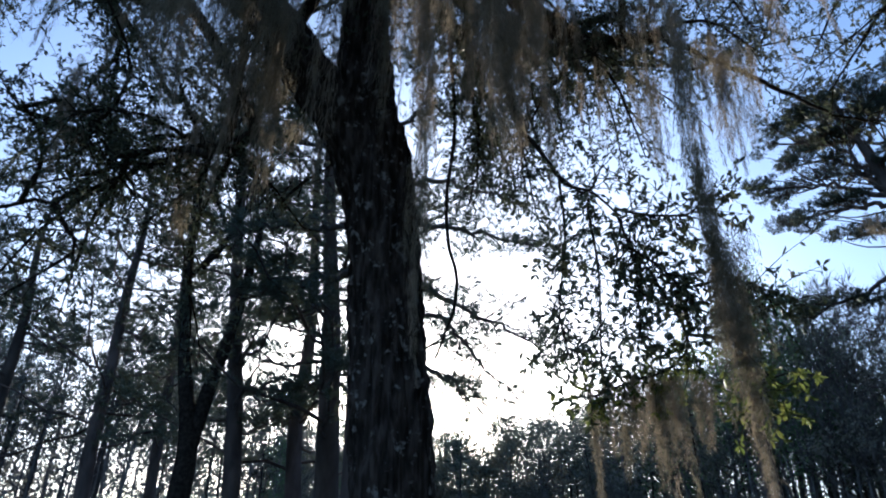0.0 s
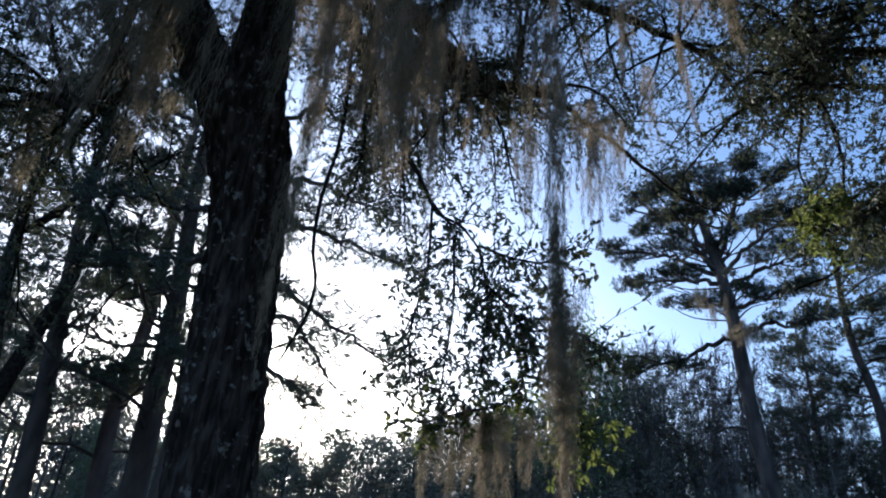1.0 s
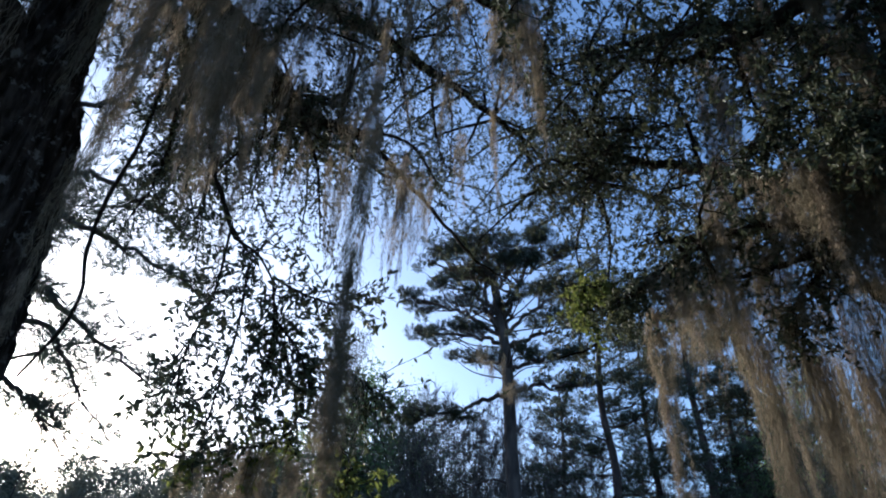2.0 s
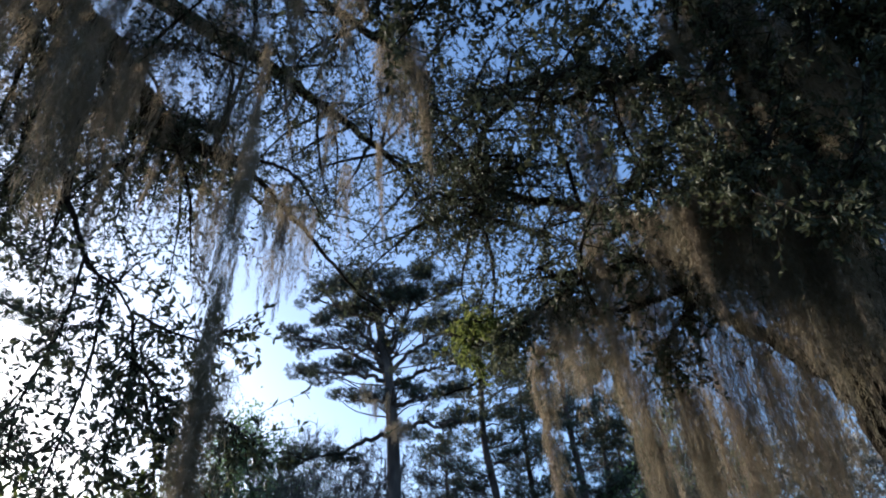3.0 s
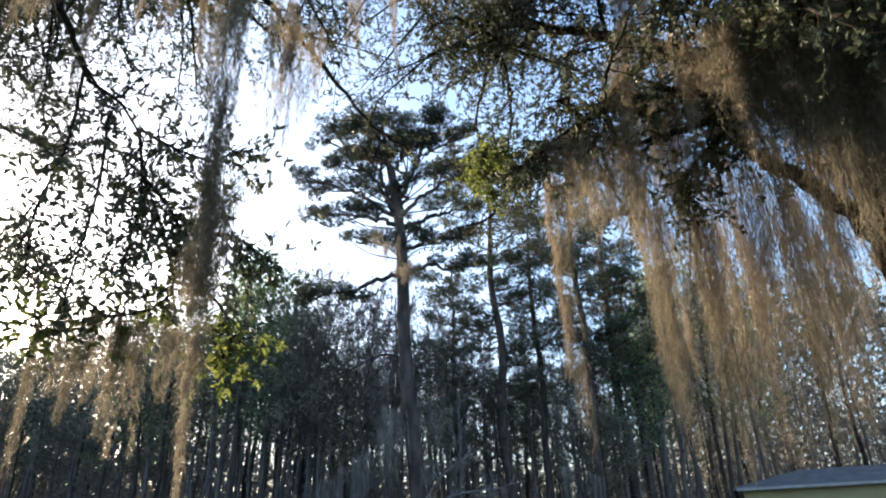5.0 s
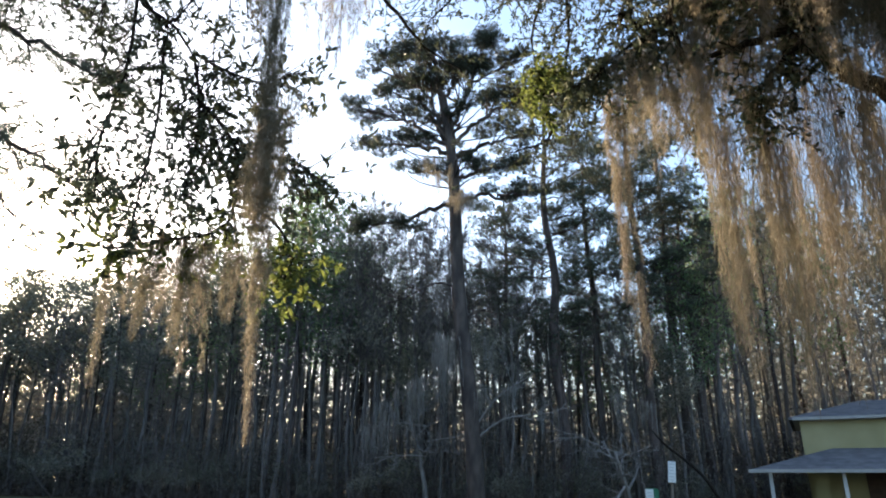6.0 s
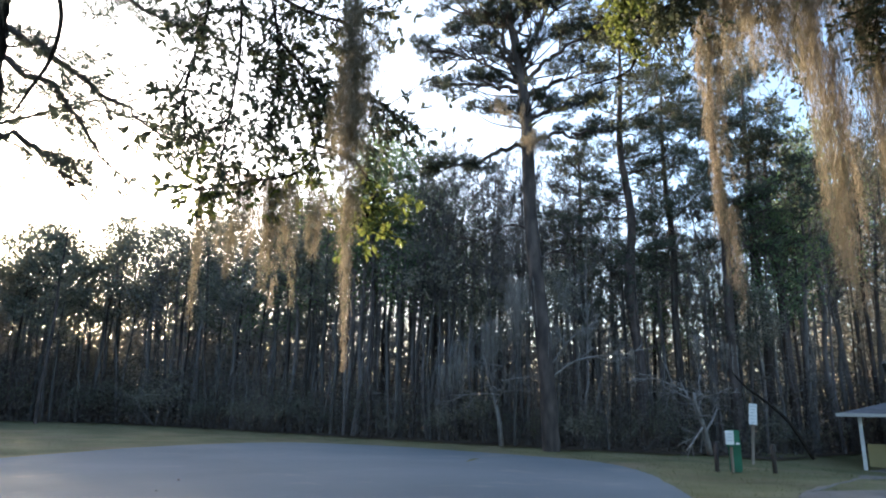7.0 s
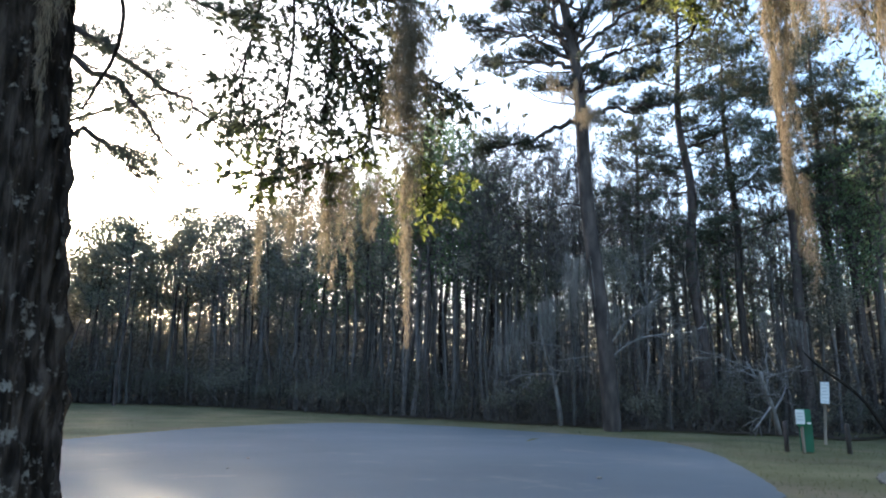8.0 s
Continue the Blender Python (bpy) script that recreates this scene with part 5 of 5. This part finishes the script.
# veils over the upper trunk and the fork
for row in (("column", -11.5, 58, 42, 4.2, 0.9), ("column", -9.6, 57, 38, 4.2, 0.8), ("column", -7.4, 57, 36, 4.2, 0.9), ("tail", -6.0, 50, 31, 4.2, 0.8), ("rope", -6.6, 38, 24, 4.3, 0.8), ("column", -25.5, 52, 37, 4.0, 1.0), ("column", -28, 50, 33, 4.2, 1.1),
            ("column", -15, 58, 46, 4.0, 1.0), ("column", -23, 54, 43, 3.9, 0.9), ("tail", -26.5, 44, 30, 4.3, 0.8), ("column", 7.5, 57, 44, 4.0, 0.9), ("column", 12.0, 56, 41, 3.9, 0.8)):
    hang_moss(*row)
# the golden fringe before the second oak, uneven along its lower edge
for q in range(10):
    b = 55.2 + 1.3 * q + rng.normal() * 0.35
    hang_moss(("tail", "curtain", "tail")[q % 3], b, 33.5 + rng.normal() * 1.5, 24.6 + rng.normal() * 2.4, 4.2 + rng.normal() * 0.15, 0.75)
for q in range(31):
    b = 71 + 0.38 * q
    hang_moss(("tail", "curtain")[q % 2], b, 40 - 0.2 * q + rng.normal(), max(32 - 0.62 * q, 19.5) + rng.normal() * 1.5, 3.75 + rng.normal() * 0.1, 0.85)
for q in range(17):
    b, h = 77.5 + 0.9 * q + rng.normal() * 0.2, rng.uniform(36, 56)
    hang_moss(("column", "tail")[q % 2], b, h, h - rng.uniform(10, 18), rng.uniform(3.5, 4.1), rng.uniform(0.6, 0.9))
# the great curtain on the second oak: a fringe of clumps, then long columns behind and before it
for row in (("tail", 54.0, 31, 18, 4.55, 0.7), ("tail", 54.5, 20, 9, 4.6, 0.5), ("tail", 54.0, 30.5, 19, 4.6, 0.8), ("tail", 54.3, 25, 13, 4.6, 0.65), ("rope", 54.9, 16, 6.4, 4.6, 0.7), ("curtain", 56.6, 34, 25, 4.8, 0.8), ("curtain", 58.4, 34, 24.5, 4.8, 0.8), ("curtain", 60.4, 34, 23.5, 4.7, 0.9),
            ("curtain", 62.4, 34, 24, 4.7, 0.9), ("curtain", 64.4, 34, 22.5, 4.7, 0.9), ("column", 66.2, 34, 20, 4.5, 0.7)):
    hang_moss(*row)
for row in (("curtain", 73, 38, 24, 4.2, 0.9), ("curtain", 75, 36, 20, 4.1, 0.9), ("column", 76.8, 35, 18, 4.0, 1.0), ("tail", 78.2, 33, 16, 4.0, 1.0), ("column", 69.6, 38, 23, 4.4, 0.9), ("column", 71.4, 34, 18, 4.5, 0.7)):
    hang_moss(*row)
for q in range(34):
    b, h = 61 + 0.86 * q + rng.normal() * 0.3, rng.uniform(38, 56)
    hang_moss(("column", "tail", "column")[q % 3], b, h, h - rng.uniform(9, 18), rng.uniform(3.8, 5.2), rng.uniform(0.6, 0.95))
for b, high, low, distance, wide in ((61.8, 30, 7, 4.6, 0.8), (63.2, 27, 6, 4.7, 1.0), (65.8, 29, 5.5, 4.6, 1.1), (67.2, 26, 5, 4.7, 1.1), (68.6, 30, 5.5, 4.8, 1.1), (70.0, 24, 5.5, 5.0, 1.1), (71.8, 28, 5.5, 4.9, 1.1), (73.2, 31, 7, 4.6, 1.0), (74.4, 26, 6, 5.2, 1.1), (75.6, 24, 6, 5.4, 1.1), (76.6, 28, 9, 5.0, 1.0)):
    hang_moss("column", b, high, low, distance, wide * 0.78)
    hang_moss("tail", b + 0.6, high - rng.uniform(0, 4), low + rng.uniform(2, 9), distance + 0.5, wide * 0.8)
for q in range(28):
    h = rng.uniform(24, 46)
    hang_moss(("column", "curtain")[q % 2], rng.uniform(84, 98), h, h - rng.uniform(9, 16), rng.uniform(3.8, 6.4), rng.uniform(0.7, 1.1))
# moss on the pine and the small trees by the lot
def far_moss(bearing, high, low, distance, wide):
    for q in range(4):
        h = high - rng.uniform(0, 1.6)
        ob = hang_moss("veil" if high < 20 else "curtain", bearing + rng.normal() * 0.55, h, min(low + rng.uniform(-0.6, 2.4), h - 1.5), distance + rng.normal() * 0.4, wide * (0.3 if high < 20 else 0.5))
        tagged(ob, "grey Spanish moss hanging on a tree by the lot", group="moss at the forest edge")


for row in ((37.8, 27.2, 23.0, 28.2, 2.2), (39.4, 24.6, 22.0, 28.2, 2.6), (38.9, 24.8, 22.4, 28.2, 2.4), (40.3, 25.0, 21.0, 28.2, 3.0), (36.6, 28.5, 25.6, 28.0, 2.5), (38.7, 12.5, 5.5, 29.2, 3.4), (37.6, 11, 4.5, 29.6, 3.4), (41.2, 8, 3.6, 28.8, 1.8), (36.4, 9, 3.6, 32, 3.6), (34.8, 8, 2.6, 32, 3.6), (33.0, 6.5, 1.6, 32, 3.0),
            (46.4, 6, 3.4, 28, 2.0), (44.0, 8, 4, 28.5, 2.2), (31.5, 5, 1, 32, 2.0), (37.8, 12.5, 7, 30, 3.4), (52.4, 7, 3.8, 28.6, 2.4), (54.6, 6.5, 3.4, 28.6, 2.4), (42.4, 12, 8, 29.6, 2.4)):
    far_moss(*row)

# ---- things by the lot ----
def box(size, at=(0, 0, 0), bevel=0.01, turn=None):
    bm = bmesh.new()
    bmesh.ops.create_cube(bm, size=1)
    bmesh.ops.scale(bm, vec=size, verts=bm.verts)
    if bevel:
        bmesh.ops.bevel(bm, geom=bm.edges[:], offset=bevel, segments=2, affect="EDGES")
    if turn is not None:
        bmesh.ops.transform(bm, matrix=turn, verts=bm.verts)
    bmesh.ops.translate(bm, vec=at, verts=bm.verts)
    return bm


def post_mesh(r, h, taper=0.92, sides=10):
    geo = Geo()
    tube(geo, [(0, 0, -0.2), (0, 0, h * 0.5), (0.006, 0.004, h * 0.985), (0.006, 0.004, h)], [r, r * 0.97, r * taper, r * 0.7], sides)
    return geo


def facing(p):
    """Turn about the upright, so that the front (-y) looks to the camera's standpoint."""
    return math.degrees(math.atan2(p[0] - STAND[0], p[1] - STAND[1])) * -1


p = spot(54.4, 21.0)
station = empty("waste_station", pose(p[0], p[1], 0, 0, 0, facing(p)), "green pet waste station with a white notice on a post", "waste station")
part("post", post_mesh(0.045, 1.12), OLD_WOOD, station, "grey wooden post")
part("bin", box((0.33, 0.3, 0.78), (0.09, 0.2, 0.42), 0.03), GREEN_PLASTIC, station)
part("bin_lid", box((0.35, 0.35, 0.05), (0.09, 0.2, 0.82), 0.02), GREEN_PLASTIC, station)
disp = part("dispenser", box((0.36, 0.14, 0.46), (0.06, -0.02, 0.94), 0.02), GREEN_PLASTIC, station)
part("notice", box((0.22, 0.012, 0.38), (-0.02, -0.098, 0.96), 0.003), WHITE_PAINT, disp, "white notice plate")
for q in range(3):
    part("print_line", box((0.14, 0.004, 0.025), (-0.02, -0.107, 1.06 - 0.09 * q), 0), INK, disp)
part("bag_slot", box((0.09, 0.02, 0.05), (0.18, -0.098, 0.80), 0.004), WHITE_PAINT, disp, "white bag end")

p = spot(55.9, 27.0)
sign = empty("sign", pose(p[0], p[1], float(land(p[0], p[1])), 0, 4.5, facing(p)), "white rectangular notice board on a wooden post", "sign")
part("post", box((0.10, 0.10, 2.1), (0, 0, 0.9), 0.012), OLD_WOOD, sign)
board = part("board", box((0.27, 0.03, 0.74), (0, -0.07, 1.76), 0.008), WHITE_PAINT, sign)
for q in range(6):
    part("print_line", box((0.21 - 0.04 * (q % 3), 0.004, 0.03), (-0.01, -0.087, 2.03 - 0.11 * q), 0), INK, board)
for q in (-1, 1):
    part("bolt", box((0.03, 0.012, 0.03), (0, -0.09, 1.76 + 0.34 * q), 0.003), STEEL, board)

for bearing, distance, h, lean in ((53.3, 21.6, 0.82, 2), (57.3, 21.9, 0.8, -3)):
    p = spot(bearing, distance)
    b = empty("bollard", pose(p[0], p[1], float(land(p[0], p[1])), 0, lean, 20), "short dark weathered wooden bollard in the grass", "bollard", "bollards by the lot")
    part("post", post_mesh(0.065, h, 0.95, 12), PINE_BARK, b)

# leaning dead trunk behind the sign
lean_log = Geo()
tube(lean_log, curve([spot(60, 31.5, 0.0), by(58.4, 0.2, 31), by(56, 2.4, 30.5), by(55, 3.6, 30.3)], 6), [0.075, 0.065, 0.05, 0.025], 9)
tagged(part("leaning_trunk", lean_log, LIMB_BARK, None, "dark leaning dead trunk at the forest edge"), category="dead tree")

# ---- cabin ----
HB = 66.0
ahead = np.array((math.sin(radians(HB)), math.cos(radians(HB)), 0))
right = np.array((math.cos(radians(HB)), -math.sin(radians(HB)), 0))
corner = spot(62.7, 30.2, 0)
cz = -0.34
cabin = empty("cabin", Matrix.LocRotScale((corner[0], corner[1], cz), Euler((0, 0, radians(-HB))), None), "small pale yellow cabin with a shingled porch on white posts", "building")
W, DEEP, PORCH_H, WALL_H = 11.0, 7.0, 2.12, 4.15
part("slab", box((W + 0.4, 10.5, 0.16), (W / 2 + 0.1, 5.0, 0.0), 0.02), SAND, cabin, "concrete slab")
WX = 1.55
for name, size, at in (("wall", (W - 1.4, 0.16, WALL_H), (WX + (W - 1.4) / 2, 3.1, WALL_H / 2)), ("wall", (0.16, DEEP - 0.2, WALL_H), (WX + 0.08, 3.28 + (DEEP - 0.2) / 2, WALL_H / 2)),
                       ("wall", (0.16, DEEP - 0.2, WALL_H), (W + 0.07, 3.28 + (DEEP - 0.2) / 2, WALL_H / 2)), ("wall", (W - 1.4, 0.16, WALL_H), (WX + (W - 1.4) / 2, 3.28 + DEEP, WALL_H / 2))):
    part(name, box(size, at, 0.006), WALL_PAINT, cabin)
part("soffit", box((W - 0.9, DEEP + 0.9, 0.12), (WX + (W - 1.4) / 2, 3.1 + DEEP / 2, WALL_H + 0.07), 0.01), TRIM, cabin)


def slope(name, a, b, c, d, thick, mat, parent):
    bm = bmesh.new()
    top = [bm.verts.new(v) for v in (a, b, c, d)]
    low = [bm.verts.new((v[0], v[1], v[2] - thick)) for v in (a, b, c, d)]
    bm.faces.new(top)
    bm.faces.new(low[::-1])
    for q in range(4):
        bm.faces.new((top[q - 1], low[q - 1], low[q], top[q]))
    bmesh.ops.recalc_face_normals(bm, faces=bm.faces)
    return part(name, bm, mat, parent)


porch = slope("porch_roof", (-0.45, -0.35, PORCH_H), (W + 0.6, -0.35, PORCH_H), (W + 0.6, 3.0, 3.0), (2.6, 3.0, 3.0), 0.09, SHINGLE, cabin)
slope("porch_roof", (-0.45, -0.36, PORCH_H), (2.6, 3.01, 3.0), (2.6, 3.02, 3.0), (-0.45, 3.02, PORCH_H), 0.09, SHINGLE, cabin)
part("fascia", box((W + 1.1, 0.04, 0.13), (W / 2 + 0.08, -0.38, PORCH_H - 0.05), 0.006), TRIM, cabin)
part("fascia", box((0.04, 3.4, 0.13), (-0.48, 1.32, PORCH_H - 0.05), 0.006), TRIM, cabin)
slope("roof", (WX - 0.4, 2.7, WALL_H + 0.14), (W + 0.5, 2.7, WALL_H + 0.14), (W - 2.5, 6.7, WALL_H + 1.1), (WX + 2.6, 6.7, WALL_H + 1.1), 0.1, SHINGLE, cabin)
slope("roof", (W + 0.5, 10.7, WALL_H + 0.14), (WX - 0.4, 10.7, WALL_H + 0.14), (WX + 2.6, 6.7, WALL_H + 1.1), (W - 2.5, 6.7, WALL_H + 1.1), 0.1, SHINGLE, cabin)
slope("roof", (WX - 0.4, 10.7, WALL_H + 0.14), (WX - 0.4, 2.7, WALL_H + 0.14), (WX + 2.59, 6.69, WALL_H + 1.1), (WX + 2.59, 6.71, WALL_H + 1.1), 0.1, SHINGLE, cabin)
slope("roof", (W + 0.5, 2.7, WALL_H + 0.14), (W + 0.5, 10.7, WALL_H + 0.14), (W - 2.49, 6.71, WALL_H + 1.1), (W - 2.49, 6.69, WALL_H + 1.1), 0.1, SHINGLE, cabin)
for x in (0.25, 2.75, 5.25, 7.75, 10.25):
    part("post", box((0.13, 0.13, PORCH_H - 0.16), (x, 0, (PORCH_H - 0.16) / 2 + 0.08), 0.012), POST_PAINT, cabin, "white square porch post")
part("pillar", box((0.5, 0.3, PORCH_H - 0.1), (2.0, 1.6, (PORCH_H - 0.1) / 2 + 0.06), 0.01), WALL_PAINT, cabin, "pale yellow pillar")
part("low_wall", box((2.0, 0.12, 0.9), (1.3, 2.2, 0.53), 0.01), WALL_PAINT, cabin)
part("door", box((0.95, 0.05, 2.05), (4.1, 3.0, 1.11), 0.01), DARK_DOOR, cabin, "brown door")
part("window", box((1.1, 0.05, 0.9), (6.6, 3.0, 1.6), 0.01), DARK_DOOR, cabin, "dark window")
# ---- small things on the ground ----
blades = Geo()
n_b = 26000
bb = rng.uniform(-14, 68, n_b)
dist = rng.uniform(0, 1, n_b) ** 0.6 * (np.array([edge_at(b) for b in bb]) - 9) + 9
pos = np.stack([STAND[0] + dist * np.sin(np.radians(bb)), STAND[1] + dist * np.cos(np.radians(bb)), np.zeros(n_b)], -1)
lot = np.array(LOT)
inside = np.zeros(n_b, bool)
for q in range(len(lot)):
    x1, y1, x2, y2 = *lot[q - 1], *lot[q]
    hit = ((y1 > pos[:, 1]) != (y2 > pos[:, 1])) & (pos[:, 0] < (x2 - x1) * (pos[:, 1] - y1) / (y2 - y1 + 1e-9) + x1)
    inside ^= hit
pos = pos[~inside]
pos[:, 2] = land(pos[:, 0], pos[:, 1])
BLADE_SHAPE = (np.array([(-0.10, 0, 0), (0.10, 0, 0), (0.0, 1, 0.25)]), np.array([(0, 1, 2)]))
stamp(blades, BLADE_SHAPE, pos, rng.normal(size=(len(pos), 3)) * 0.4 + (0, 0, 1), rng.uniform(0.03, 0.075, len(pos)))
tagged(part("grass", blades, BLADE, None, "short olive and straw-coloured grass blades", smooth=False), category="grass", kind="stuff")
for q in range(7):
    bm = bmesh.new()
    bmesh.ops.create_icosphere(bm, subdivisions=1, radius=1)
    r = rng.uniform(0.015, 0.05)
    for v in bm.verts:
        v.co = Vector((v.co.x * r * 1.3, v.co.y * r, v.co.z * r * 0.6)) * (1 + 0.3 * noise.noise(v.co * 3 + Vector((q, 0, 0))))
    a, b = rng.uniform(-2, 10), rng.uniform(8, 20)
    ob = part("pebble", bm, STONE, None, "small loose stone on the asphalt")
    ob.location = (a, b, 0.045)
    tagged(ob, category="stone", group="loose stones on the lot")
